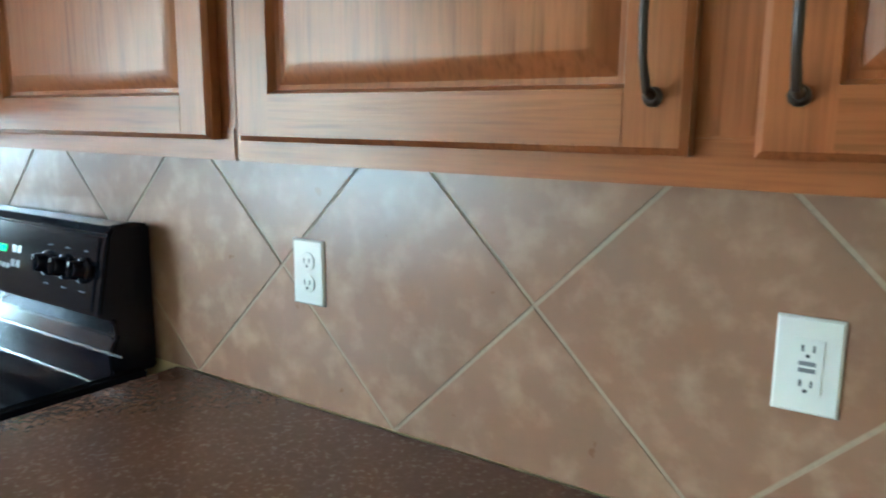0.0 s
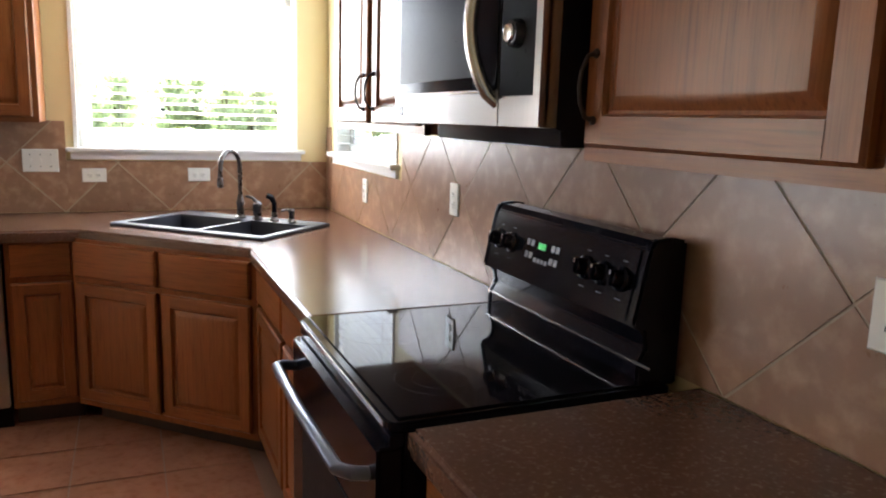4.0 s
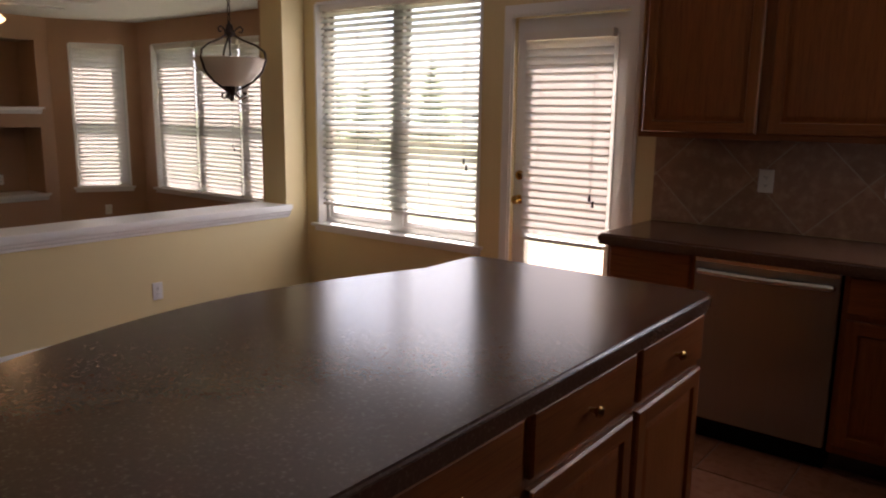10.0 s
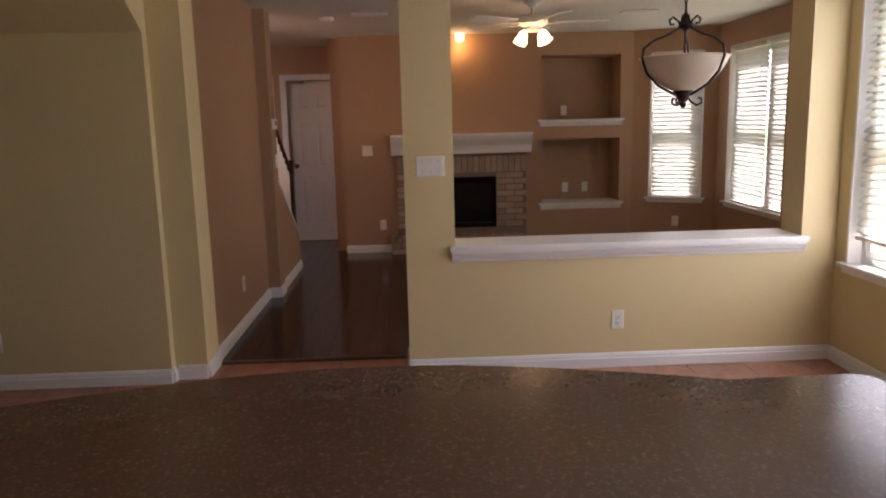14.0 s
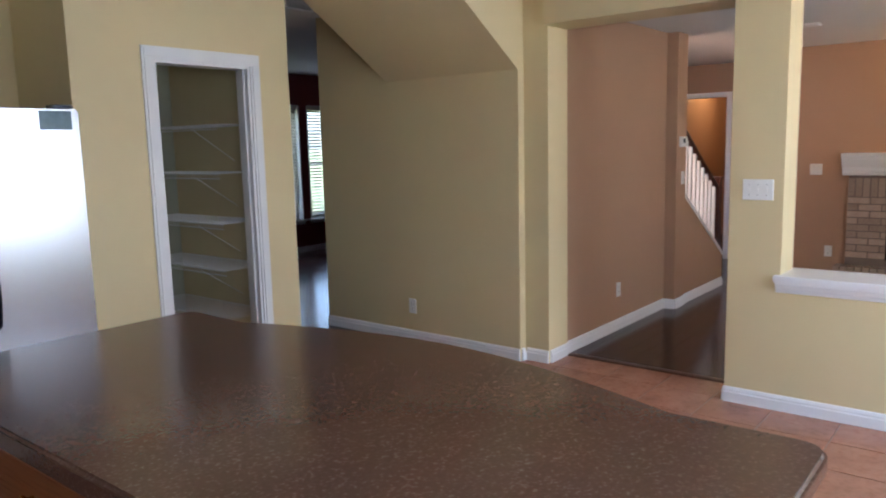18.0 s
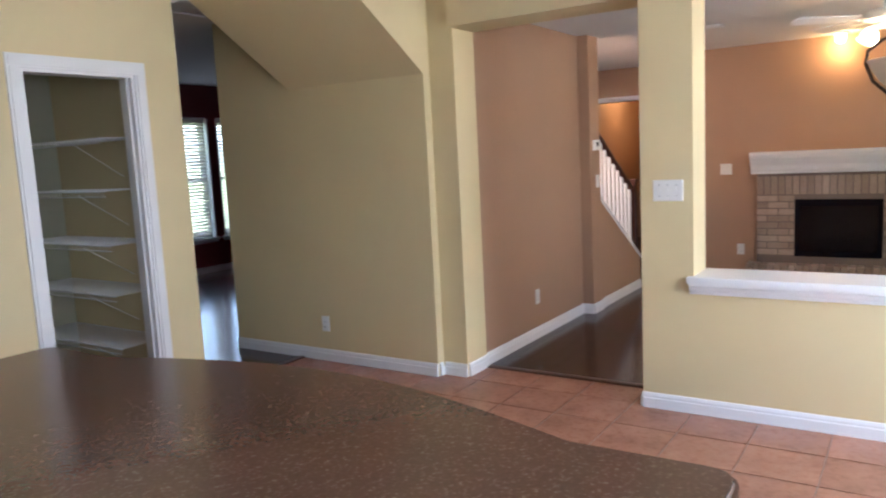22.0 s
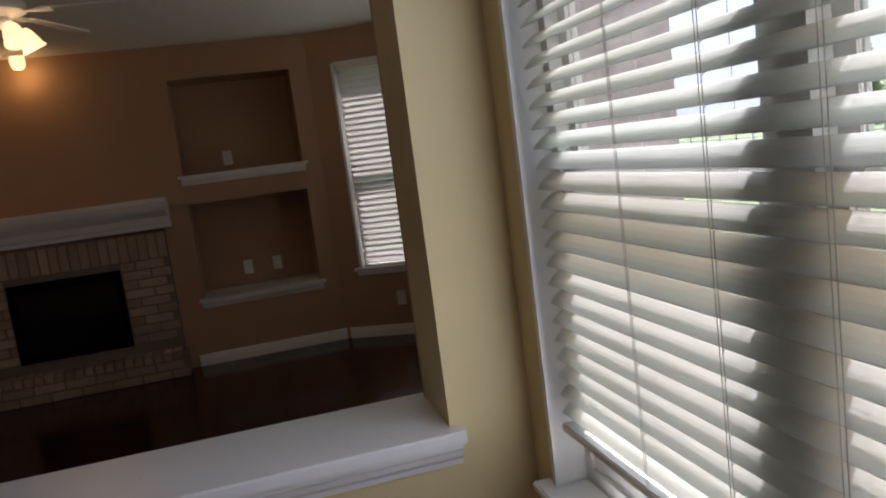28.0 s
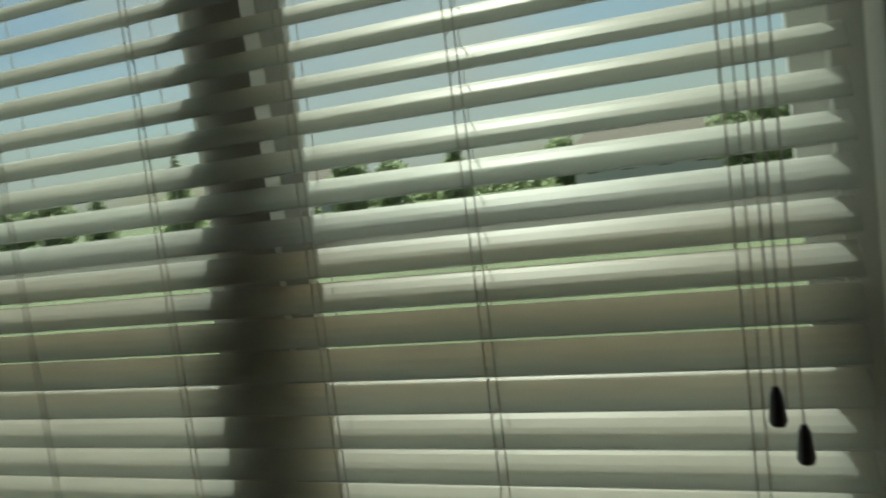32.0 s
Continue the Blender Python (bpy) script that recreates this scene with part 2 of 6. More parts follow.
# white slats: the grey base puts the shade of their room side into the colour
SLAT = sheer("blind_slat_shade_grey", (0.28, 0.28, 0.275), 0.66, 0.45, (0.92, 0.94, 0.92))
SLAT_THIN = sheer("thin_blind_slat", (0.70, 0.70, 0.68), 0.85, 0.45, (0.97, 0.97, 0.95))
SLAT_WOOD = sheer("painted_wood_slat", (0.60, 0.57, 0.54), 0.34, 0.45, (0.94, 0.91, 0.88))
CORD = mat("blind_cord", (0.62, 0.60, 0.55), 0.8)
BOWL = sheer("alabaster_glass", (0.78, 0.72, 0.60), 0.35, 0.35)
BRICK = mat("cream_brick", (0.42, 0.325, 0.24), 0.8, var=0.10, scale=9, grain=0.12, gscale=60, bump=0.5, bscale=90, second=(0.31, 0.225, 0.16), sfac=(0.45, 0.7), rnd=0.22)
MORTAR = mat("grey_mortar", (0.20, 0.155, 0.12), 0.9, var=0.08, bump=0.4)
SOOT = mat("soot_and_gap_black", (0.010, 0.009, 0.009), 0.7, var=0.1)
VINYL = mat("window_vinyl", (0.62, 0.62, 0.60), 0.35, var=0.02)
GRASS = mat("lawn", (0.105, 0.125, 0.058), 0.9, var=0.25, scale=0.6, grain=0.25, gscale=30, bump=0.5, bscale=60)
# leaf colours raised to paint in the pale haze of window glare
LEAF = mat("leaves", (0.125, 0.145, 0.080), 0.6, var=0.15, scale=1.5, isl=0.22)
_n, _k = LEAF.node_tree.nodes, LEAF.node_tree.links
_t, _m = _n.new("ShaderNodeBsdfTranslucent"), _n.new("ShaderNodeAddShader")   # light shining through thin leaves, added to pale them like haze
_t.inputs["Color"].default_value = (0.19, 0.22, 0.13, 1)
_k.new(_n["Principled BSDF"].outputs[0], _m.inputs[0])
_k.new(_t.outputs[0], _m.inputs[1])
_k.new(_m.outputs[0], _n["Material Output"].inputs["Surface"])
BUSH = mat("yellow_green_leaves", (0.16, 0.17, 0.045), 0.6, var=0.2, scale=1.5, isl=0.35)
BARK = mat("bark", (0.10, 0.07, 0.05), 0.9, var=0.2, bump=0.5)
DECK = mat("weathered_deck", (0.29, 0.175, 0.098), 0.7, var=0.1, scale=3, grain=0.12, gscale=25, stretch=(1, 10, 1), isl=0.15)
OUTBRICK = mat("outside_brick", (0.38, 0.36, 0.39), 0.85, var=0.12, scale=8, grain=0.2, gscale=40, bump=0.4)
ROOF = mat("roof_shingle", (0.16, 0.13, 0.11), 0.9, var=0.12, scale=4, grain=0.2, gscale=20)
SIDING = mat("house_siding", (0.66, 0.63, 0.57), 0.8, var=0.06)
RAILW = mat("dark_handrail_wood", (0.07, 0.022, 0.012), 0.3, var=0.1, grain=0.1, gscale=20, stretch=(1, 10, 10))
LAMP = glow("lit_lamp_glass", (1.0, 0.66, 0.30), 0.45)
LED = glow("green_display", (0.02, 0.9, 0.10), 0.0015)
RING = mat("faint_burner_marking", (0.016, 0.016, 0.018), 0.2)
# dark smooth handle; its bluish reflection is put into the colour
HANDLE = mat("handle_blue_sheen", (0.13, 0.145, 0.19), 0.32, 0.6)
PANEL = mat("grey_button", (0.22, 0.22, 0.23), 0.5)
MARKING = mat("grey_marking", (0.09, 0.09, 0.095), 0.4)
LABEL = mat("sticker_blue", (0.16, 0.24, 0.27), 0.5, var=0.2, scale=30)
GLASS = bpy.data.materials.new("window_glass")
GLASS.use_nodes = True
_g, _l = GLASS.node_tree.nodes, GLASS.node_tree.links
_t = _g.new("ShaderNodeBsdfTransparent")
_t.inputs[0].default_value = (0.96, 0.98, 0.97, 1)
_s = _g.new("ShaderNodeBsdfGlossy")
_s.inputs["Roughness"].default_value = 0.02
_w = _g.new("ShaderNodeLayerWeight")
_p = _g.new("ShaderNodeMath")
_p.operation = "POWER"
_p.inputs[1].default_value = 5.0
_l.new(_w.outputs["Facing"], _p.inputs[0])
_f = _g.new("ShaderNodeMath")
_f.operation = "MULTIPLY_ADD"
_f.inputs[1].default_value, _f.inputs[2].default_value = 0.85, 0.02
_l.new(_p.outputs[0], _f.inputs[0])
_m = _g.new("ShaderNodeMixShader")
_l.new(_f.outputs[0], _m.inputs[0])
_l.new(_t.outputs[0], _m.inputs[1])
_l.new(_s.outputs[0], _m.inputs[2])
_l.new(_m.outputs[0], _g["Material Output"].inputs["Surface"])


# ---- mesh helpers ----
class Geo:
    """Collects vertices and faces of one mesh."""

    def __init__(self):
        self.v, self.f = [], []

    def add(self, v, f):
        n = len(self.v)
        self.v += [tuple(p) for p in v]
        self.f += [tuple(i + n for i in q) for q in f]
        return self

    def box(self, x0, y0, z0, x1, y1, z1):
        x0, x1 = min(x0, x1), max(x0, x1)
        y0, y1 = min(y0, y1), max(y0, y1)
        z0, z1 = min(z0, z1), max(z0, z1)
        v = [(x, y, z) for z in (z0, z1) for x, y in ((x0, y0), (x1, y0), (x1, y1), (x0, y1))]
        return self.add(v, [(3, 2, 1, 0), (4, 5, 6, 7), (0, 1, 5, 4), (1, 2, 6, 5), (2, 3, 7, 6), (3, 0, 4, 7)])

    def prism(self, pts, axis, a, b):
        """A polygon in the plane across the axis, drawn out from a to b. pts run counter-clockwise as (x, y), (x, z) or (y, z)."""
        def place(p, h):
            return {"z": (p[0], p[1], h), "y": (p[0], h, p[1]), "x": (h, p[0], p[1])}[axis]
        n = len(pts)
        v = [place(p, a) for p in pts] + [place(p, b) for p in pts]
        f = [tuple(range(n - 1, -1, -1)), tuple(range(n, 2 * n))] + [(i, (i + 1) % n, (i + 1) % n + n, i + n) for i in range(n)]
        return self.add(v, f)

    def tube(self, path, r, n=8, caps=True):
        path = [Vector(p) for p in path]
        rad = r if isinstance(r, (list, tuple)) else [r] * len(path)
        rings, up = [], None
        for i, p in enumerate(path):
            d = (path[min(i + 1, len(path) - 1)] - path[max(i - 1, 0)]).normalized()
            if up is None:
                up = Vector((0, 0, 1)) if abs(d.z) < 0.9 else Vector((1, 0, 0))
            s = d.cross(up).normalized()
            up = s.cross(d).normalized()
            rings.append([p + rad[i] * (math.cos(2 * math.pi * k / n) * s + math.sin(2 * math.pi * k / n) * up) for k in range(n)])
        v = [q for ring in rings for q in ring]
        f = [(i * n + k, i * n + (k + 1) % n, (i + 1) * n + (k + 1) % n, (i + 1) * n + k) for i in range(len(path) - 1) for k in range(n)]
        if caps:
            f += [tuple(range(n - 1, -1, -1)), tuple((len(path) - 1) * n + k for k in range(n))]
        return self.add(v, f)

    def lathe(self, prof, c=(0, 0, 0), n=24, axis="z"):
        """Revolves (radius, height) pairs."""
        v = []
        for r, h in prof:
            for k in range(n):
                a = 2 * math.pi * k / n
                p = (r * math.cos(a), r * math.sin(a), h)
                p = {"z": p, "y": (p[0], p[2], p[1]), "x": (p[2], p[0], p[1])}[axis]
                v.append((p[0] + c[0], p[1] + c[1], p[2] + c[2]))
        f = [(i * n + k, i * n + (k + 1) % n, (i + 1) * n + (k + 1) % n, (i + 1) * n + k) for i in range(len(prof) - 1) for k in range(n)]
        f += [tuple(range(n - 1, -1, -1)), tuple((len(prof) - 1) * n + k for k in range(n))]
        return self.add(v, f)

    def rings(self, w, h, t, steps):
        """A panel w wide (x) and h high (z), its back at y = 0 and its front towards -y; steps: (inset, height of the front)."""
        loops = [(0.0, 0.0)] + list(steps)
        v = []
        for ins, d in loops:
            v += [(ins, -d, ins), (w - ins, -d, ins), (w - ins, -d, h - ins), (ins, -d, h - ins)]
        f = [(3, 2, 1, 0)]
        for i in range(len(loops) - 1):
            f += [(i * 4 + k, i * 4 + (k + 1) % 4, i * 4 + 4 + (k + 1) % 4, i * 4 + 4 + k) for k in range(4)]
        k = (len(loops) - 1) * 4
        return self.add(v, f + [(k, k + 1, k + 2, k + 3)])

    def move(self, m):
        self.v = [tuple(m @ Vector(p)) for p in self.v]
        return self

    def mesh(self, name, material, bevel=0.0, smooth=False):
        me = bpy.data.meshes.new(name)
        me.from_pydata(self.v, [], self.f)
        bm = bmesh.new()
        bm.from_mesh(me)
        bmesh.ops.recalc_face_normals(bm, faces=bm.faces)
        if bevel:
            bmesh.ops.bevel(bm, geom=list(bm.edges), offset=bevel, segments=2, affect="EDGES", clamp_overlap=True)
        bm.to_mesh(me)
        bm.free()
        if smooth:
            me.polygons.foreach_set("use_smooth", [True] * len(me.polygons))
            me.set_sharp_from_angle(angle=radians(35))
        me.materials.append(material)
        return me


def part(name, g, material, parent=None, label="", bevel=0.0, smooth=False, at=None):
    ob = new(name, g.mesh(name, material, bevel, smooth))
    if parent is not None:
        ob.parent = parent
    if at is not None:
        ob.matrix_basis = at
    if label:
        tagged(ob, label)
    return ob


def share(name, me, parent, at):
    """Another object on a mesh that is already there."""
    ob = new(name, me)
    ob.parent = parent
    ob.matrix_basis = at
    return ob


def thing(name, at, label, category, group="", kind=""):
    ob = new(name)
    ob.empty_display_size = 0.05
    ob.matrix_basis = at
    return tagged(ob, label, category, group, kind)


def structure(name, g, material, label="", bevel=0.0, smooth=False):
    return tagged(part(name, g, material, None, "", bevel, smooth), label or name.replace("_", " "), name.split("_")[0], "", "structure")


def holed(g, axis, a0, a1, u0, u1, z0, z1, holes):
    """A wall across the axis from a0 to a1 deep, from u0 to u1 long, with holes (u0, u1, z0, z1)."""
    us = sorted({u0, u1, *[h[0] for h in holes], *[h[1] for h in holes]})
    zs = sorted({z0, z1, *[h[2] for h in holes], *[h[3] for h in holes]})
    for i in range(len(us) - 1):
        run = None
        for j in range(len(zs) - 1):
            um, zm = (us[i] + us[i + 1]) / 2, (zs[j] + zs[j + 1]) / 2
            solid = not any(h[0] < um < h[1] and h[2] < zm < h[3] for h in holes)
            if solid and run is None:
                run = zs[j]
            if run is not None and (not solid or j == len(zs) - 2):
                top = zs[j + 1] if solid else zs[j]
                if axis == "x":
                    g.box(a0, us[i], run, a1, us[i + 1], top)
                else:
                    g.box(us[i], a0, run, us[i + 1], a1, top)
                run = None
    return g


def clip(poly, x0, x1, y0, y1):
    """A convex polygon cut to a rectangle."""
    for k, lim, sign in ((0, x0, 1), (0, x1, -1), (1, y0, 1), (1, y1, -1)):
        out = []
        for i, p in enumerate(poly):
            q = poly[(i + 1) % len(poly)]
            dp, dq = sign * (p[k] - lim), sign * (q[k] - lim)
            if dp >= 0:
                out.append(p)
            if dp * dq < 0:
                s = dp / (dp - dq)
                out.append((p[0] + s * (q[0] - p[0]), p[1] + s * (q[1] - p[1])))
        poly = out
        if len(poly) < 3:
            return []
    return poly


def area(poly):
    return 0.5 * sum(p[0] * q[1] - q[0] * p[1] for p, q in zip(poly, poly[1:] + poly[:1]))


# ---- the plan ----
H, HF = 2.58, 2.44                       # ceilings: kitchen, family room
XW = -5.47                               # kitchen face of the half wall
YS = -5.20                               # south wall with fridge niche and pantry
SINKWIN = (-1.31, -0.19, 1.245, 2.25)
EASTWIN = (-1.20, -0.19, 1.245, 2.25)
NOOKWIN = (-5.34, -3.83, 0.62, 2.25)
NOOKDOOR = (-3.58, -2.84, 0.0, 2.04)
PASS = (-2.28, -0.212, 0.735, 2.28)
FAMWIN = (-9.02, -6.68, 0.57, 2.18)
PANTRY = (-4.213, -3.546, 0.0, 2.05)
SDOOR = (-1.86, -1.08, 0.0, 2.03)

# ---- walls ----
structure("wall_east", holed(Geo(), "x", 0.0, 0.15, -7.2, 0.15, 0, H, [EASTWIN]), YELLOW, "pale yellow painted wall behind the range")
structure("wall_north", holed(Geo(), "y", 0.0, 0.15, -5.74, -0.0, 0, H, [SINKWIN, NOOKDOOR, NOOKWIN]), YELLOW, "pale yellow painted wall with windows and a door")
structure("wall_half", holed(Geo(), "x", -5.72, XW, -2.565, -0.0, 0, H, [PASS]), YELLOW, "pale yellow half wall with a wide pass-through")
structure("wall_family_east", holed(Geo(), "x", -5.74, -5.72, -2.565, 0.03, 0, H, [PASS]), TAN, "tan painted side of the half wall")
g = Geo().box(-5.79, -3.78, 2.28, XW, -2.565, H)
structure("wall_hall_header", g, YELLOW, "pale yellow wall over the hall opening")
g = Geo().box(-5.79, -3.97, 0, -5.53, -3.78, H)
structure("wall_hall_jamb", g, YELLOW, "pale yellow end of wall beside the hall opening")
structure("wall_alcove", Geo().box(-5.64, -5.93, 0, -5.46, -3.97, H), YELLOW, "pale yellow wall under the staircase")
structure("stair_soffit", Geo().prism([(-5.46, 2.012), (-4.565, H), (-5.46, H)], "y", -5.17, -3.97), YELLOW, "sloping pale yellow underside of the staircase")
g = holed(Geo(), "y", YS - 0.12, YS, -2.06, 0.0, 0, H, [SDOOR])
structure("wall_south_door", g, YELLOW, "pale yellow wall beside an open door")
structure("wall_pantry", holed(Geo(), "y", YS - 0.12, YS, -4.53, -3.07, 0, H, [PANTRY]), YELLOW, "pale yellow wall with a pantry doorway")
structure("wall_niche_back", Geo().box(-3.07, -5.93, 0, -2.06, -5.85, H), YELLOW, "pale yellow back wall of the fridge niche")
structure("wall_niche_side_1", Geo().box(-2.06, -5.93, 0, -1.96, YS - 0.12, H), YELLOW, "pale yellow side wall of the fridge niche")
structure("wall_niche_side_2", Geo().box(-3.17, -5.93, 0, -3.07, YS - 0.12, H), YELLOW, "pale yellow side wall of the fridge niche")
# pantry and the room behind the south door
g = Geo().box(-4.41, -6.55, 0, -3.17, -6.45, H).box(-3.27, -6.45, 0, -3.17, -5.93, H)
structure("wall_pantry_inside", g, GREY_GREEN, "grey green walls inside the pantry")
g = Geo().box(-1.96, -7.2, 0, 0.0, -7.1, H).box(-2.02, -7.2, 0, -1.96, -5.93, H)
structure("wall_utility", g, GREEN, "pale green walls of the utility room")
structure("wall_passage", Geo().box(-4.53, -6.6, 0, -4.41, YS - 0.12, H), YELLOW, "pale yellow wall of the passage")
# dining room
DINWIN_A, DINWIN_B = (-8.36, -7.45, 0.48, 2.13), (-9.45, -8.52, 0.48, 2.13)
g = holed(Geo(), "y", -9.75, -9.6, -10.8, -4.0, 0, H, [DINWIN_A, DINWIN_B])
g.box(-10.8, -9.6, 0, -10.7, -5.93, H).box(-4.1, -9.6, 0, -4.0, -6.6, H).box(-10.7, -6.03, 0, -5.64, -5.93, H).box(-4.53, -6.7, 0, -4.1, -6.6, H)
structure("wall_dining", g, RED, "dark red dining room walls")
# hall and family room
g = Geo().box(-7.60, -3.95, 0, -5.79, -3.80, HF).box(-7.82, -3.95, 0, -7.60, -3.70, HF)
structure("wall_hall", g, TAN, "tan hall wall with a shallow pilaster")
g = Geo().prism([(-8.95, 0.0), (-7.82, 0.0), (-7.82, 1.02), (-8.95, 0.32)], "y", -3.86, -3.72)
structure("wall_stair_side", g, TAN, "tan wall with a sloping top beside the stairs")
g = holed(Geo(), "x", -10.85, -10.70, -5.05, -3.30, 0, HF, [(-4.06, -3.44, 0, 2.03), (-4.92, -4.27, 0, 2.03)])
g.box(-10.85, -5.05, 0, -5.79, -4.95, 4.2)
structure("wall_back_hall", g, TAN, "tan wall at the end of the hall")
NICHES = [(-1.02, -0.115, 1.455, 2.19), (-1.02, -0.115, 0.50, 1.255)]
g = holed(Geo(), "x", -9.90, -9.72, -3.30, 0.03, 0, HF, NICHES)
g.box(-10.70, -3.42, 0, -9.90, -3.30, HF)
g.box(-10.25, -1.12, 0.4, -10.15, -0.015, 2.3)
g.box(-10.15, -1.12, 0.4, -9.90, -1.02, 2.3).box(-10.15, -0.115, 0.4, -9.90, -0.015, 2.3)
g.box(-10.15, -1.02, 2.19, -9.90, -0.115, 2.3).box(-10.15, -1.02, 1.255, -9.90, -0.115, 1.455).box(-10.15, -1.02, 0.4, -9.90, -0.115, 0.50)
structure("wall_fireplace", g, TAN, "tan wall with two recessed niches")
# the slanting bay wall with a window, built square and turned
BAY = Matrix.Translation((-9.72, 0.03, 0)) @ Matrix.Rotation(math.atan2(0.82, 0.42), 4, "Z")
BAYLEN = math.hypot(0.42, 0.82)
BAYWIN = (0.20, 0.76, 0.57, 2.18)
structure("wall_bay", holed(Geo(), "y", 0.0, 0.15, -0.02, BAYLEN + 0.02, 0, HF, [BAYWIN]).move(BAY), TAN, "tan slanting wall of the bay")
structure("wall_family_north", holed(Geo(), "y", 0.85, 1.0, -9.3, -6.40, 0, HF, [FAMWIN]), TAN, "tan wall with a wide window")
g = Geo().prism([(-6.40, 0.85), (-5.98, 0.03), (-5.74, 0.03), (-5.74, 0.15), (-5.90, 0.15), (-6.30, 1.0), (-6.40, 1.0)], "z", 0, HF)
structure("wall_family_east_bay", g, TAN, "tan slanting wall closing the bay")
g = Geo().prism([(-5.74, 0.154), (-5.74, 0.17), (-5.89, 0.17), (-6.29, 1.02), (-6.296, 1.02), (-5.898, 0.154)], "z", -0.3, HF + 0.3)
structure("wall_outside_bay", g, OUTBRICK, "grey brown brick outside of the bay")
# ceilings
g = Geo().box(-5.74, -5.93, H, 0.15, 0.15, H + 0.12).box(-5.79, -5.93, H, -5.74, -2.565, H + 0.12).box(-10.85, -9.75, H, -4.0, -5.93, H + 0.12).box(-4.53, -7.2, H, 0.15, -5.93, H + 0.12)
tagged(part("ceiling", g, CEIL), "white textured ceiling", "ceiling", "", "structure")
g = Geo().box(-10.85, -3.86, HF, -5.74, 0.03, HF + 0.12).prism([(-10.0, 0.03), (-5.98, 0.03), (-6.40, 0.9), (-9.35, 0.9)], "z", HF, HF + 0.12).box(-10.85, -5.05, 4.2, -5.79, -3.86, 4.3).box(-10.85, -5.05, HF, -8.3, -3.86, HF + 0.12)
tagged(part("ceiling_family", g, CEIL), "white textured ceiling of the family room", "ceiling", "", "structure")

# ---- trim ----
BB = [(0, 0), (0.016, 0), (0.016, 0.055), (0.012, 0.062), (0.012, 0.072), (0.006, 0.085), (0, 0.088)]


def baseboard(p, q, label="white moulded baseboard"):
    """A skirting along the foot of a wall from p to q; the room lies to the left of the way."""
    p, q = Vector(p), Vector(q)
    d = (q - p).normalized()
    nrm = Vector((-d.y, d.x))
    g = Geo()
    n = len(BB)
    v = [(*(e + nrm * o), z) for e in (p, q) for o, z in BB]
    g.add(v, [(i, (i + 1) % n, n + (i + 1) % n, n + i) for i in range(n)] + [tuple(range(n - 1, -1, -1)), tuple(range(n, 2 * n))])
    return structure("baseboard", g, WHITE, label)


for p, q in (((XW, 0), (XW, -2.565)), ((-3.655, 0), (XW + 0.016, 0)), ((XW, -2.565), (-5.74, -2.565)),
             ((-5.53, -3.78), (-5.53, -3.955)), ((-5.79, -3.78), (-5.545, -3.78)), ((-5.514, -3.97), (-5.475, -3.97)), ((-5.46, -3.97), (-5.46, -5.93)),
             ((-7.60, -3.80), (-5.79, -3.80)), ((-7.60, -3.70), (-7.60, -3.785)), ((-7.82, -3.70), (-7.60, -3.70)), ((-8.95, -3.72), (-7.82, -3.72)),
             ((-9.72, 0.03), (-9.72, -1.13)), ((-9.72, -2.78), (-9.72, -3.30)), ((-9.29, 0.86), (-9.70, 0.06)), ((-5.74, 0.85), (-9.28, 0.85)),
             ((-3.475, YS), (-3.09, YS)), ((-4.53, YS), (-4.285, YS)), ((-2.06, YS), (-1.935, YS)), ((-4.53, -6.6), (-4.53, YS)), ((-10.7, -9.6), (-4.1, -9.6)),
             ((-1.0, YS), (-0.02, YS))):
    baseboard(p, q)


def casing(name, u0, u1, z1, side, w=0.072, t=0.018, axis="y", at=0.0, label="white moulded door casing"):
    """Trim round a doorway in a wall across the axis; side: the way out of the wall."""
    g = Geo()
    for a, b, c, d in ((u0 - w, u0, 0.0, z1), (u1, u1 + w, 0.0, z1), (u0 - w, u1 + w, z1, z1 + w)):
        for k, (ins, tt) in enumerate(((0.0, t * 0.6), (0.014, t))):
            a2, b2 = a + ins, b - ins
            c2, d2 = (c, d) if b - a < 0.2 else (c + ins, d - ins)
            if axis == "y":
                g.box(a2, at, c2, b2, at + side * tt, d2)
            else:
                g.box(at, a2, c2, at + side * tt, b2, d2)
    return structure(name, g, WHITE, label)


casing("trim_pantry", PANTRY[0], PANTRY[1], PANTRY[3], 1, at=YS)
casing("trim_south_door", SDOOR[0], SDOOR[1], SDOOR[3], 1, at=YS)
casing("trim_nook_door", NOOKDOOR[0], NOOKDOOR[1], NOOKDOOR[3], -1, at=0.0)
casing("trim_back_door", -4.06, -3.44, 2.03, 1, axis="x", at=-10.70)
casing("trim_corridor", -4.92, -4.27, 2.03, 1, axis="x", at=-10.70, w=0.06)
# door linings
for nm, (a, b, _, z), y0, y1 in (("pantry", PANTRY, YS - 0.12, YS), ("south", SDOOR, YS - 0.12, YS)):
    structure("trim_lining_" + nm, Geo().box(a, y0, 0, a + 0.018, y1, z).box(b - 0.018, y0, 0, b, y1, z).box(a + 0.018, y0, z - 0.018, b - 0.018, y1, z).box(a + 0.018, y0 + 0.05, 0, a + 0.03, y0 + 0.085, z - 0.018).box(b - 0.03, y0 + 0.05, 0, b - 0.018, y0 + 0.085, z - 0.018), WHITE, "white door lining")

# half-wall ledge: a board with a moulding below
g = Geo().box(-5.77, PASS[0] - 0.03, 0.735, XW + 0.045, PASS[1] + 0.03, 0.770)
structure("trim_ledge", g, WHITE, "white painted ledge of the pass-through", bevel=0.004)
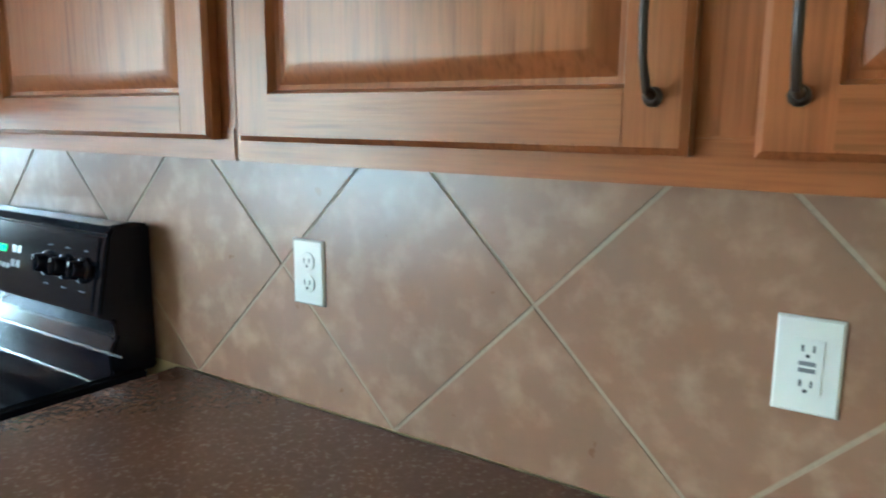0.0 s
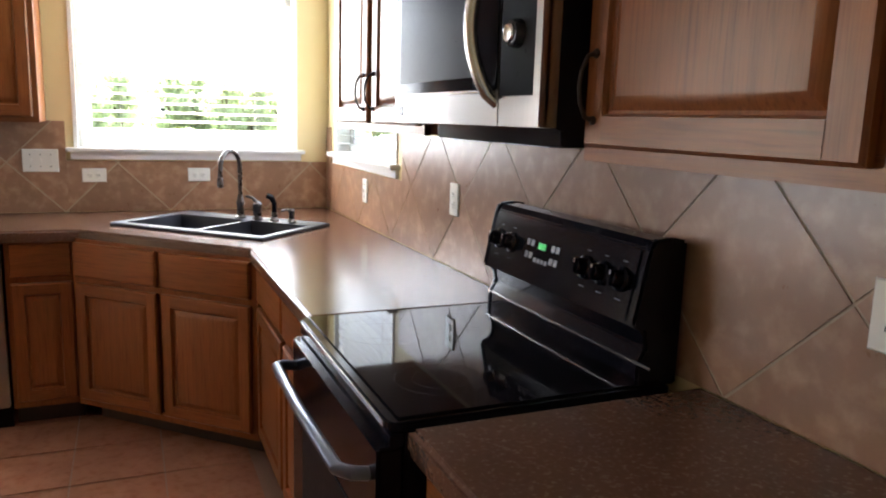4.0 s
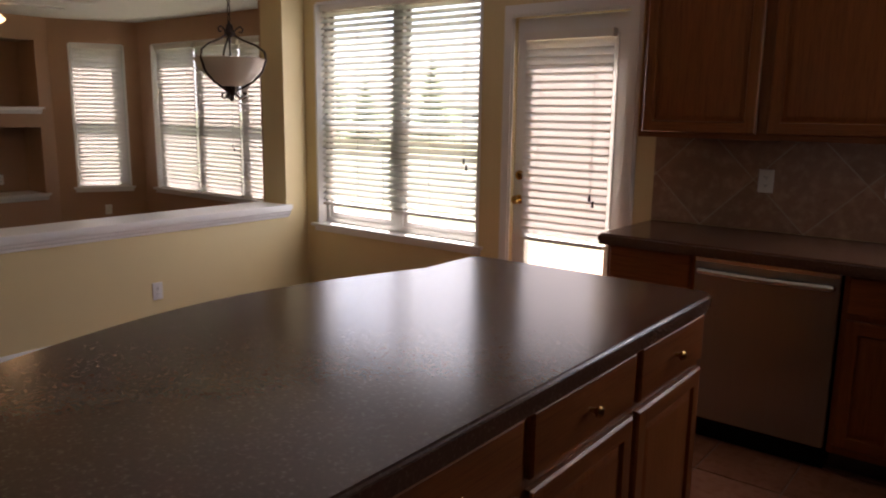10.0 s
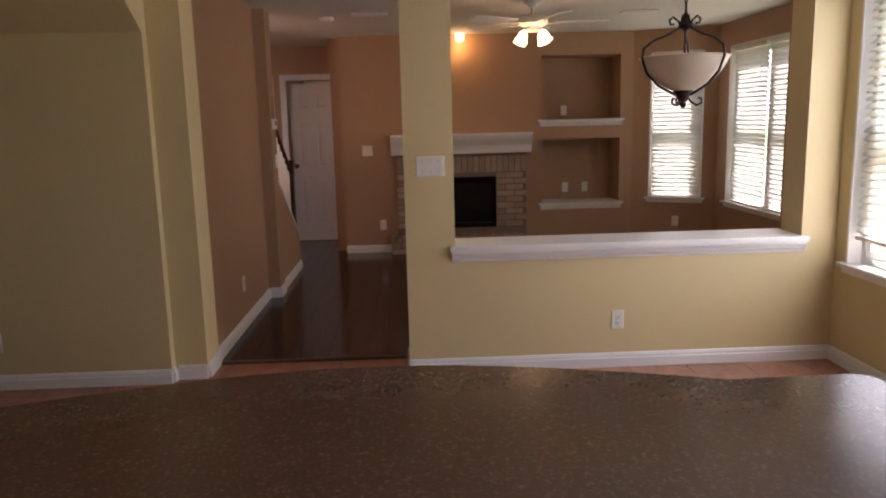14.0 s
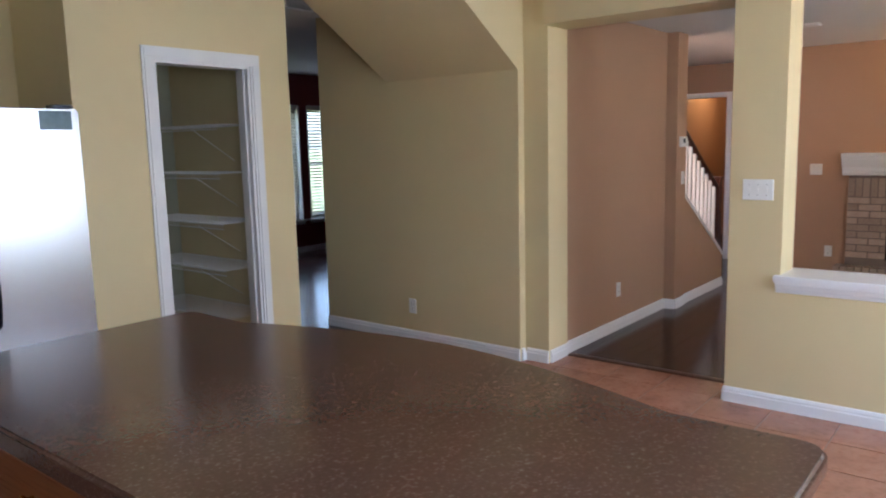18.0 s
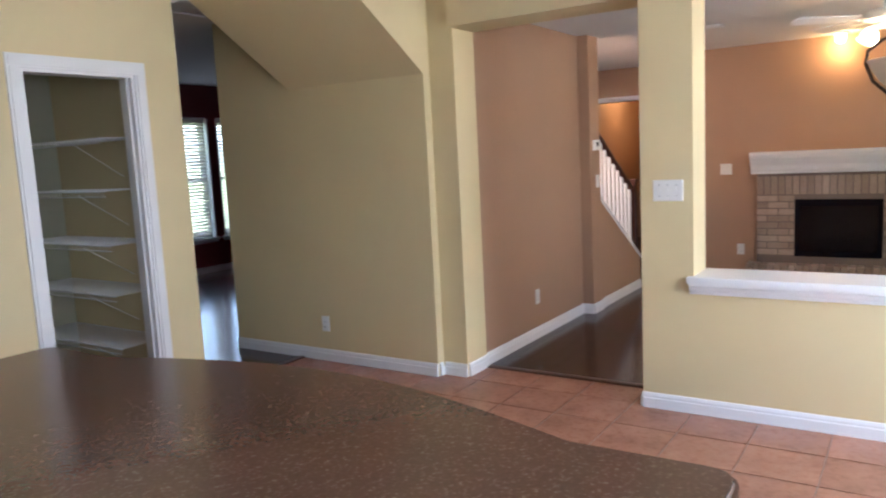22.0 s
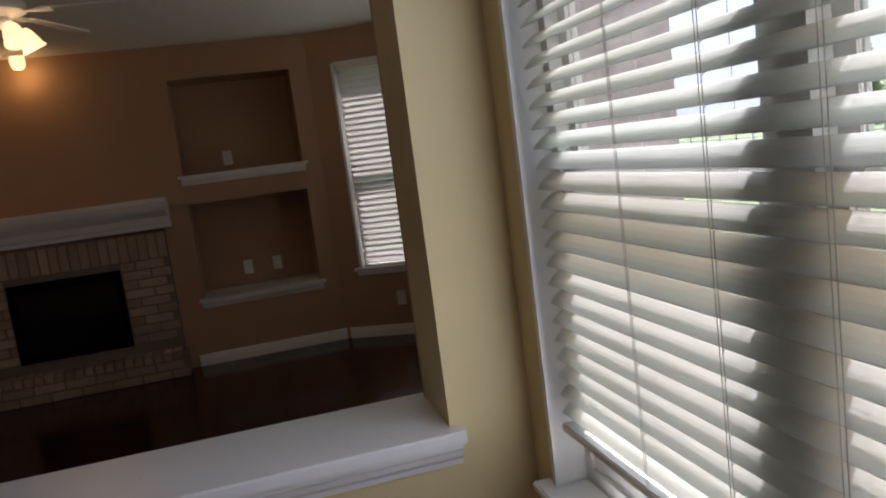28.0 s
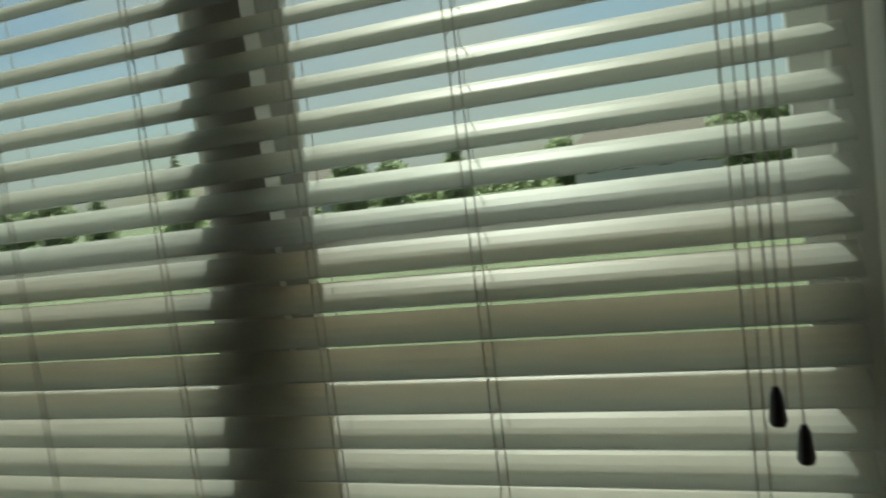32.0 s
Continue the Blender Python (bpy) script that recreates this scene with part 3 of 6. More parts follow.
prof = [(XW, 0.735), (XW + 0.034, 0.735), (XW + 0.034, 0.722), (XW + 0.026, 0.716), (XW + 0.022, 0.700), (XW + 0.012, 0.690), (XW + 0.010, 0.676), (XW, 0.672)]
structure("trim_ledge_moulding", Geo().prism([(x, z) for x, z in prof][::-1], "y", PASS[0] - 0.02, PASS[1] + 0.02), WHITE, "white moulding under the ledge")

# ---- floors ----
structure("ground", Geo().box(-600, -600, -0.6, 600, 600, -0.35), GRASS, "lawn reaching to the horizon")
structure("floor_bed", Geo().box(-5.79, -7.2, -0.30, 0.15, 0.15, -0.004), FGROUT, "brown grout between the floor tiles")
structure("floor_slab", Geo().box(-10.85, -9.75, -0.30, -5.79, 1.0, -0.012).box(-5.79, -9.75, -0.3, -4.0, -7.2, -0.012), KICK, "floor slab under the wood")
g = Geo()
y = -9.6
while y < 0.84:                            # planks run along x
    x = -10.7 - random.uniform(0, 1.0)
    while x < -4.0:
        l = random.uniform(0.6, 1.3)
        a, b = max(x, -10.7), min(x + l, -5.795 if y > -5.30 else -4.1)
        if b - a > 0.05:
            g.box(a, y, -0.012, b - 0.0015, y + 0.1235, 0.0)
        x += l
    y += 0.125
tagged(part("floor_wood", g, PLANK), "dark glossy wood plank floor", "floor", "", "structure")
structure("threshold", Geo().prism([(-5.83, 0.001), (-5.765, 0.001), (-5.775, 0.009), (-5.80, 0.012), (-5.82, 0.009)], "y", -3.78, -2.565), RAILW, "dark wood threshold strip")
structure("threshold_dining", Geo().box(-5.46, -5.235, 0.0, -4.53, -5.19, 0.01), RAILW, "dark wood threshold strip of the passage")


# ---- windows ----
def window(name, w, h, at, depth=0.15, two=False, rail=0.49, label="white vinyl sash window"):
    """A sash window in an opening w by h: local x along the wall, y outwards from the room's face, z up from the sill."""
    win = thing(name, at, label, "window", "", "structure")
    fr = Geo().box(0, 0.075, 0, 0.04, depth, h).box(w - 0.04, 0.075, 0, w, depth, h).box(0.04, 0.075, 0, w - 0.04, depth, 0.04).box(0.04, 0.075, h - 0.04, w - 0.04, depth, h)
    part("window_frame", fr, VINYL, win)
    n = 3 if two == 3 else 2 if two else 1
    cuts = [0.04 - 0.045] + [w * k / n for k in range(1, n)] + [w - 0.04 + 0.045]
    bays = [(p + 0.045, q - 0.045) for p, q in zip(cuts, cuts[1:])]
    for c in cuts[1:-1]:
        part("mullion", Geo().box(c - 0.045, 0.07, 0.04, c + 0.045, depth, h - 0.04), VINYL, win)
    for a, b in bays:
        m = h * rail
        for z0, z1, y0, nm in ((0.04, m + 0.02, 0.085, "lower_sash"), (m - 0.02, h - 0.04, 0.107, "upper_sash")):
            s = Geo().box(a, y0, z0, a + 0.035, y0 + 0.020, z1).box(b - 0.035, y0, z0, b, y0 + 0.020, z1).box(a + 0.035, y0, z0, b - 0.035, y0 + 0.020, z0 + 0.04).box(a + 0.035, y0, z1 - 0.04, b - 0.035, y0 + 0.020, z1)
            sash = part(nm, s, VINYL, win)
            pane = part("pane", Geo().box(a + 0.035, y0 + 0.008, z0 + 0.04, b - 0.035, y0 + 0.012, z1 - 0.04), GLASS, sash)
            pane.visible_shadow = False
    return win


def blind(name, w, h, at, tilt, raised=0.0, pitch=0.046, label="white two-inch slatted blind", cords=(0.18, 0.82), tail=True, group="", slat=None):
    """A slatted blind hung from its head rail: local x along the window, y outwards, z from the rail's top downwards."""
    bl = thing(name, at, label, "blind", group)
    part("head_rail", Geo().box(0.004, -0.028, -0.045, w - 0.004, 0.028, 0.0), PLATE, bl, bevel=0.003)
    n = int((h - raised - 0.07) / pitch)
    prof = [(-0.025, 0.0), (-0.013, 0.0028), (0.0, 0.0038), (0.013, 0.0028), (0.025, 0.0)]
    v = [(x, y, z + o) for x in (0.006, w - 0.006) for o in (0.0, -0.0026) for y, z in prof]
    f = [(k, k + 1, 11 + k, 10 + k) for k in range(4)] + [(5 + k, 6 + k, 16 + k, 15 + k) for k in range(4)] + [(0, 5, 15, 10), (4, 9, 19, 14), (0, 1, 6, 5), (1, 2, 7, 6), (2, 3, 8, 7), (3, 4, 9, 8), (10, 11, 16, 15), (11, 12, 17, 16), (12, 13, 18, 17), (13, 14, 19, 18)]
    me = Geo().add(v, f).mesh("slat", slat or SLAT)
    rung = Geo().tube([(0.0, -0.027, 0.0), (0.010, 0.027, 0.0)], 0.0008, 4).mesh("ladder_rung", CORD)
    zs = [-0.07 - i * pitch for i in range(n)]
    for i, z in enumerate(zs):
        share("slat", me, bl, pose(0, 0, z, tilt + random.uniform(-1.2, 1.2), 0, 0) @ pose(0, 0, 0, 0, random.uniform(-0.06, 0.06), 0))
    zb = zs[-1] - pitch * 0.9
    part("bottom_rail", Geo().box(0.006, -0.025, zb - 0.02, w - 0.006, 0.025, zb), PLATE, bl, bevel=0.003)
    for c in cords:
        for dx, y in ((0.0, -0.027), (0.0, 0.027), (0.012, -0.030)):
            part("ladder_cord", Geo().tube([(w * c + dx, y, -0.04), (w * c + dx, y, zb)], 0.0008, 5), CORD, bl)
        for z in zs:
            share("ladder_rung", rung, bl, pose(w * c, 0, z - 0.004, tilt, 0, 0))
    if tail:
        x = w - 0.10
        for k, e in enumerate((0.003, 0.012, 0.026)):
            zt = -h * (0.65 + 0.012 * k)
            part("pull_cord", Geo().tube([(x + 0.012 * k, -0.035, -0.03), (x + e, -0.037, zt)], 0.0010, 5), CORD, bl)
            if k != 1:
                part("cord_tassel", Geo().lathe([(0.003, 0.0), (0.006, -0.008), (0.009, -0.035), (0.007, -0.04)], (x + e, -0.037, zt + 0.002), 10), SLOT, bl, "dark cord tassel", smooth=True)
    return bl


def sill(name, u0, u1, z, at, apron=True):
    g = Geo().box(u0 - 0.05, -0.045, z - 0.022, u1 + 0.05, 0.08, z)
    ob = structure(name, g.move(at), WHITE, "white painted window sill", bevel=0.004)
    if apron:
        structure("trim_apron", Geo().box(u0 - 0.03, -0.014, z - 0.06, u1 + 0.03, 0.0, z - 0.022).move(at), WHITE, "white apron under the sill")
    return ob


def returns(u0, u1, z0, z1, at):
    """White lined sides of a window opening."""
    structure("trim_window_lining", Geo().box(u0 - 0.012, -0.006, z0, u0 + 0.008, 0.076, z1).box(u1 - 0.008, -0.006, z0, u1 + 0.012, 0.076, z1).box(u0 + 0.008, -0.006, z1 - 0.008, u1 - 0.008, 0.076, z1 + 0.012).move(at), WHITE, "white lining of the window opening")


I4 = Matrix.Identity(4)
# sink window, looking north
a, b, z0, z1 = SINKWIN
window("window_1", b - a, z1 - z0, pose(a, 0, z0), rail=0.54, label="white sash window over the corner sink")
sill("trim_sill_sink", a, b, z0 + 0.001, I4)
returns(a, b, z0 + 0.001, z1, I4)
blind("window_blind", b - a - 0.04, z1 - z0, pose(a + 0.02, 0.04, z1 - 0.01), 7.0, label="white slatted blind with open slats over the sink", tail=False, slat=SLAT_THIN, group="blinds")
# small window in the east wall
EASTM = pose(0, 0, 0, 0, 0, -90)
a, b, z0, z1 = EASTWIN
window("window_2", b - a, z1 - z0, pose(0, b, z0, 0, 0, -90), label="white sash window beside the corner")
sill("trim_sill_east", -b, -a, z0 + 0.001, EASTM)
returns(-b, -a, z0 + 0.001, z1, EASTM)
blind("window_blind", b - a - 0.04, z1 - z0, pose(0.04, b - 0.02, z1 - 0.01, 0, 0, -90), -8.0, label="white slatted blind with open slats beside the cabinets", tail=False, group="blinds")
# breakfast nook
a, b, z0, z1 = NOOKWIN
window("window_3", b - a, z1 - z0, pose(a, 0, z0), two=True, rail=0.45, label="wide double sash window of the breakfast nook")
sill("trim_sill_nook", a, b, z0 + 0.001, I4)
returns(a, b, z0 + 0.001, z1, I4)
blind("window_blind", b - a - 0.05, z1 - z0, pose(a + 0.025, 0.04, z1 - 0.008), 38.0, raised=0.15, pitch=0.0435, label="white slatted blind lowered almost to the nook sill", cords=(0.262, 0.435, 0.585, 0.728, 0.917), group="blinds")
# family room
a, b, z0, z1 = FAMWIN
window("window_4", b - a, z1 - z0, pose(a, 0.85, z0), two=3, label="wide triple sash window of the family room")
FAMM = pose(0, 0.85, 0)
sill("trim_sill_family", a, b, z0 + 0.001, FAMM)
returns(a, b, z0 + 0.001, z1, FAMM)
for k in range(3):
    blind("window_blind", (b - a) / 3 - 0.035, z1 - z0, pose(a + 0.018 + k * (b - a) / 3, 0.89, z1 - 0.008), -62.0, label="white slatted blind half closed down to the family room sill", cords=(0.15, 0.85), tail=k == 1, slat=SLAT_WOOD, group="blinds")
a, b, z0, z1 = BAYWIN
window("window_5", b - a, z1 - z0, BAY @ pose(a, 0, z0), label="narrow sash window in the slanting bay wall")
sill("trim_sill_bay", a, b, z0 + 0.001, BAY)
returns(a, b, z0 + 0.001, z1, BAY)
blind("window_blind", b - a - 0.04, z1 - z0, BAY @ pose(a + 0.02, 0.04, z1 - 0.008), -62.0, label="narrow white half closed slatted blind of the bay", tail=False, slat=SLAT_WOOD, group="blinds")
# dining room, looking south
for k, (a, b, z0, z1) in enumerate((DINWIN_A, DINWIN_B)):
    m = pose(b, -9.6, 0, 0, 0, 180)
    window("window_%d" % (6 + k), b - a, z1 - z0, pose(b, -9.6, z0, 0, 0, 180), label="tall sash window of the red dining room")
    sill("trim_sill_dining_%d" % k, 0, b - a, z0 + 0.001, m)
    returns(0, b - a, z0 + 0.001, z1, m)
    blind("window_blind", b - a - 0.04, z1 - z0, pose(b - 0.02, -9.64, z1 - 0.008, 0, 0, 180), 42.0, label="white slatted blind of the dining room", tail=False, slat=SLAT_WOOD, group="blinds")

# ---- glazed nook door ----
a, b, _, z1 = NOOKDOOR
door = thing("door_1", pose(a, 0.03, 0), "white back door with a large pane and a slatted blind", "door", "", "structure")
w = b - a
part("door_leaf", holed(Geo(), "y", 0.0, 0.044, 0.004, w - 0.004, 0.006, z1 - 0.006, [(0.10, w - 0.10, 0.28, 1.90)]), WHITE, door)
pane = part("pane", Geo().box(0.10, 0.018, 0.28, w - 0.10, 0.024, 1.90), GLASS, door)
pane.visible_shadow = False
part("glazing_bead", holed(Geo(), "y", -0.008, 0.0, 0.075, w - 0.075, 0.255, 1.925, [(0.10, w - 0.10, 0.28, 1.90)]), WHITE, door)
for z in (0.95, 1.10):
    part("lock_rose", Geo().lathe([(0.030, -0.001), (0.030, -0.008), (0.020, -0.012)], (0.045, 0, z), 16, "y"), BRASS, door, "brass lock plate", smooth=True)
part("door_knob", Geo().lathe([(0.012, -0.010), (0.012, -0.030), (0.024, -0.036), (0.028, -0.048), (0.022, -0.060), (0.006, -0.064)], (0.045, 0, 0.95), 16, "y"), BRASS, door, "round brass knob", smooth=True)
part("thumb_turn", Geo().box(0.041, -0.028, 1.085, 0.049, -0.012, 1.115), BRASS, door, "brass thumb turn")
for z in (0.25, 1.0, 1.8):
    part("hinge", Geo().tube([(w - 0.004, -0.006, z - 0.045), (w - 0.004, -0.006, z + 0.045)], 0.006, 8), BRASS, door, "brass hinge", smooth=True)
blind("door_blind", w - 0.16, 1.42, pose(a + 0.08, -0.005, 1.945), -72.0, raised=0.17, label="white slatted blind hung on the back door", cords=(0.2, 0.8), slat=SLAT_WOOD, group="blinds")


# ---- kitchen cabinets ----
RAISED = [(0.0, 0.013), (0.006, 0.019), (0.052, 0.019), (0.056, 0.009), (0.062, 0.007), (0.082, 0.0165), (0.086, 0.017)]
SLAB = [(0.0, 0.013), (0.006, 0.019), (0.010, 0.0195)]


def pull(parent, x, y, z, tall=True):
    """A dark arched bar pull with a foot at each end."""
    l = 0.055
    pts = [(0, 0, -l), (0, -0.016, -l * 0.92), (0, -0.028, -l * 0.5), (0, -0.031, 0), (0, -0.028, l * 0.5), (0, -0.016, l * 0.92), (0, 0, l)]
    if not tall:
        pts = [(p[2], p[1], 0) for p in pts]
    g = Geo().tube([(x + p[0], y + p[1], z + p[2]) for p in pts], [0.0052, 0.0040, 0.0034, 0.0038, 0.0034, 0.0040, 0.0052], 8)
    for s in (-l, l):
        c = (x, y, z + s) if tall else (x + s, y, z)
        g.lathe([(0.008, 0.0), (0.008, -0.003), (0.005, -0.006)], c, 10, "y")
    return part("pull", g, BRONZE, parent, "dark bronze bar pull", smooth=True)


def knob(parent, x, y, z):
    g = Geo().lathe([(0.006, 0.0), (0.006, -0.012), (0.013, -0.018), (0.015, -0.024), (0.010, -0.030), (0.002, -0.031)], (x, y, z), 14, "y")
    return part("knob", g, BRASS, parent, "small antique brass knob", smooth=True)


def rails(door, w, h):
    """The two cross rails of a panelled door, their grain running across."""
    for z in (0.0075, h - 0.0515):
        part("rail", Geo().box(0.0525, -0.0197, z, w - 0.0525, -0.0185, z + 0.044), WOODX, door)


def base_unit(w, at, doors=1, drawers=1, label="", depth=0.60, knobs=False, name="base_cabinet", left=False, group="base cabinets"):
    """A floor cabinet w wide: local x along the front, its back at y = 0 and its front towards -y."""
    cab = thing(name, at, label or "stained oak base cabinet with raised panel doors", "cabinet", group)
    part("body", Geo().box(0, -depth + 0.02, 0.10, w, 0, 0.875), WOOD, cab)
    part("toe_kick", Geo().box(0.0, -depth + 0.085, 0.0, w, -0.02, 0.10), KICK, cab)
    fr = Geo()
    holed(fr, "y", -depth, -depth + 0.019, 0, w, 0.10, 0.875, [(0.035, w - 0.035, 0.14, 0.675), (0.035, w - 0.035, 0.715, 0.845)])
    part("face_frame", fr, WOOD, cab)
    y = -depth - 0.001
    n = max(drawers, 1)
    for k in range(n):
        a, b = 0.018 + k * (w - 0.036) / n, 0.018 + (k + 1) * (w - 0.036) / n
        a, b = a + (0.006 if k else 0), b - (0.006 if k < n - 1 else 0)
        d = part("drawer_front", Geo().rings(b - a, 0.155, 0.019, SLAB), WOODX, cab, at=pose(a, y, 0.703), smooth=True)
        if knobs:
            knob(d, (b - a) / 2, -0.0195, 0.078)
    for k in range(doors):
        a, b = 0.018 + k * (w - 0.036) / doors, 0.018 + (k + 1) * (w - 0.036) / doors
        a, b = a + (0.006 if k else 0), b - (0.006 if k < doors - 1 else 0)
        d = part("door", Geo().rings(b - a, 0.545, 0.019, RAISED), WOOD, cab, at=pose(a, y, 0.132), smooth=True)
        rails(d, b - a, 0.545)
    return cab


def wall_unit(w, at, doors=2, z0=1.375, z1=2.29, depth=0.325, label="", handles="pair", group="wall cabinets", rail=True):
    cab = thing("wall_cabinet", at, label or "stained oak wall cabinet with raised panel doors", "cabinet", group)
    h = z1 - z0
    part("body", Geo().box(0, -depth + 0.019, 0, w, 0, h), WOOD, cab)
    inner = [(0.04 + k * w / doors, (k + 1) * w / doors - 0.04, 0.04, h - 0.04) for k in range(doors)]
    part("face_frame", holed(Geo(), "y", -depth, -depth + 0.018, 0, w, 0, h, inner), WOOD, cab)
    if rail:
        part("bottom_rail", Geo().box(0.0, -depth - 0.0025, -0.003, w, -depth + 0.016, 0.038), WOODX, cab, bevel=0.002)
    for k in range(doors):
        a, b = 0.024 + k * w / doors, (k + 1) * w / doors - 0.024
        d = part("door", Geo().rings(b - a, h - 0.05, 0.019, RAISED), WOOD, cab, at=pose(a, -depth - 0.003, 0.022), smooth=True)
        rails(d, b - a, h - 0.05)
        if handles == "pair" and doors == 2:
            pull(d, (b - a - 0.028) if k == 0 else 0.028, -0.019, 0.10)
        elif handles == "first":
            pull(d, 0.028, -0.019, 0.10)
    part("crown", Geo().prism([(-depth, h), (-depth - 0.035, h + 0.05), (-depth - 0.035, h + 0.06), (0.0, h + 0.06), (0.0, h)][::-1], "x", 0.0, w), WOODX, cab)
    return cab


E_ = lambda y: pose(0, y, 0, 0, 0, -90)                       # east wall: local x runs south from y
base_unit(0.43, pose(-2.62, 0, 0), 1, 1, "stained oak base cabinet at the end of the counter")
base_unit(0.28, pose(-1.585, 0, 0), 1, 1, "narrow stained oak base cabinet beside the dishwasher")
base_unit(0.53, E_(-1.285), 1, 1, "stained oak base cabinet beside the range")
base_unit(0.53, E_(-1.815), 1, 1, "stained oak base cabinet beside the range")
base_unit(0.60, E_(-3.118), 1, 1, "stained oak base cabinet under the long counter")
base_unit(0.62, E_(-3.718), 1, 1, "stained oak base cabinet under the long counter")
base_unit(0.76, E_(-4.338), 2, 2, "stained oak base cabinet under the long counter")
# corner sink base, set across the corner
dx = math.hypot(1.305 - 0.60, 1.285 - 0.60)
sink_base = thing("corner_cabinet", pose(-1.305, -0.60, 0, 0, 0, -44.2), "stained oak corner sink cabinet with two doors", "cabinet", "base cabinets")
part("body", Geo().prism([(0.0, 0.0), (dx, 0.0), (dx - 0.2, 0.2), (0.2, 0.2)], "z", 0.10, 0.72), WOOD, sink_base)
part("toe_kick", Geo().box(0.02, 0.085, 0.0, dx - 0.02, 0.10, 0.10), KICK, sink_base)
part("face_frame", holed(Geo(), "y", -0.019, 0.0, 0.0, dx, 0.10, 0.875, [(0.05, dx - 0.05, 0.14, 0.675)]), WOOD, sink_base)
for k in range(2):
    a, b = 0.03 + k * (dx - 0.06) / 2 + 0.012 * k, 0.03 + (k + 1) * (dx - 0.06) / 2 - 0.012 * (1 - k)
    part("false_drawer", Geo().rings(b - a, 0.155, 0.019, SLAB), WOODX, sink_base, at=pose(a, -0.020, 0.703), smooth=True)
    rails(part("door", Geo().rings(b - a, 0.545, 0.019, RAISED), WOOD, sink_base, at=pose(a, -0.020, 0.132), smooth=True), b - a, 0.545)
# wall cabinets
wall_unit(1.18, pose(-2.62, 0, 1.375), 2, handles="none", label="stained oak wall cabinet over the dishwasher counter")
wall_unit(0.90, E_(-1.45) @ pose(0, 0, 1.40), 2, 1.40, label="stained oak wall cabinet between window and microwave")
wall_unit(0.75, E_(-2.36) @ pose(0, 0, 1.86), 2, 1.86, label="short stained oak cabinet over the microwave", handles="none", rail=False)
wall_unit(0.585, E_(-3.118) @ pose(0, 0, 1.38), 1, 1.38, label="single door stained oak wall cabinet beside the microwave", handles="first")
wall_unit(1.12, E_(-3.705) @ pose(0, 0, 1.38), 2, 1.38, label="two door stained oak wall cabinet over the long counter")

# ---- worktops ----
def nosed(poly, z0=0.877, z1=0.915, r=0.010):
    """A slab with softened upper edge."""
    g = Geo().prism(poly, "z", z0, z1)
    me = g.mesh("worktop", LAMINATE)
    bm = bmesh.new()
    bm.from_mesh(me)
    es = [e for e in bm.edges if all(v.co.z > z1 - 1e-5 for v in e.verts)]
    bmesh.ops.bevel(bm, geom=es, offset=r, segments=3, affect="EDGES")
    bm.to_mesh(me)
    bm.free()
    return me


def worktop(poly, label, edge):
    """A counter of a slab and a build-up strip under its front edge."""
    wt = thing("worktop", pose(0, 0, 0), label, "worktop", "worktops")
    slab = new("slab", nosed(poly))
    slab.parent = wt
    for (ax, ay), (bx, by) in edge:
        part("edge_strip", Geo().box(ax, ay, 0.862, bx, by, 0.8765), LAMINATE, wt)
    return slab


D = 0.645
sink_c = Vector((-0.67, -0.64))
# corner worktop in pieces round the sink's cut-out
ux, uy = Vector((1, -1)).normalized(), Vector((1, 1)).normalized()         # along the sink, and towards the corner
corner = [(-2.655, -0.003), (-2.655, -D), (-1.285, -D), (-D, -1.285), (-D, -2.352), (-0.003, -2.352), (-0.003, -0.003)]
top = worktop(corner, "brown speckled laminate counter running round the sink corner", [((-2.65, -D + 0.004), (-1.30, -D + 0.022)), ((-D + 0.004, -2.35), (-D + 0.022, -1.30))])
cut = new("sink_cutout", Geo().prism([tuple(sink_c + ux * a + uy * b) for a, b in ((-0.385, -0.235), (0.385, -0.235), (0.385, 0.20), (-0.385, 0.20))], "z", 0.80, 1.0).mesh("sink_cutout", LAMINATE))
mod = top.modifiers.new("cut", "BOOLEAN")
mod.operation, mod.object, mod.solver = "DIFFERENCE", cut, "EXACT"
dg = bpy.context.evaluated_depsgraph_get()
cutme = bpy.data.meshes.new_from_object(top.evaluated_get(dg))
top.modifiers.clear()
top.data = cutme
bpy.data.objects.remove(cut)
worktop([(-D, -5.12), (-0.003, -5.12), (-0.003, -3.112), (-D, -3.112)], "brown speckled laminate counter beside the range", [((-D + 0.004, -5.115), (-D + 0.022, -3.115))])

# ---- island ----
ISL = [(-1.81, -3.74), (-1.81, -1.50)]
arc = [(-2.77, -1.50)] + [(-2.765 - 0.175 * math.sin(math.pi * k / 16), -1.83 - 1.58 * k / 16) for k in range(17)] + [(-2.77, -3.74)]


def rounded(poly, rs, n=5):
    out = []
    for i, p in enumerate(poly):
        r = rs.get(i, 0)
        if not r:
            out.append(p)
            continue
        p, a, b = Vector(p), Vector(poly[i - 1]), Vector(poly[(i + 1) % len(poly)])
        s, e = p + (a - p).normalized() * r, p + (b - p).normalized() * r
        for k in range(n + 1):
            t = k / n
            out.append(tuple((1 - t) ** 2 * s + 2 * t * (1 - t) * p + t * t * e))
    return out


ipoly = rounded(ISL + arc, {0: 0.04, 1: 0.05, 2: 0.07, 20: 0.06})
worktop(ipoly, "large brown speckled laminate island top with a bowed side", [((-1.832, -3.69), (-1.814, -1.55)), ((-2.72, -3.736), (-1.86, -3.718))])
W_ = lambda y: pose(-2.45, y, 0, 0, 0, 90)                      # island: local x runs north from y, front to the east
isl_y = [-3.70, -3.16, -2.62, -2.06, -1.54]
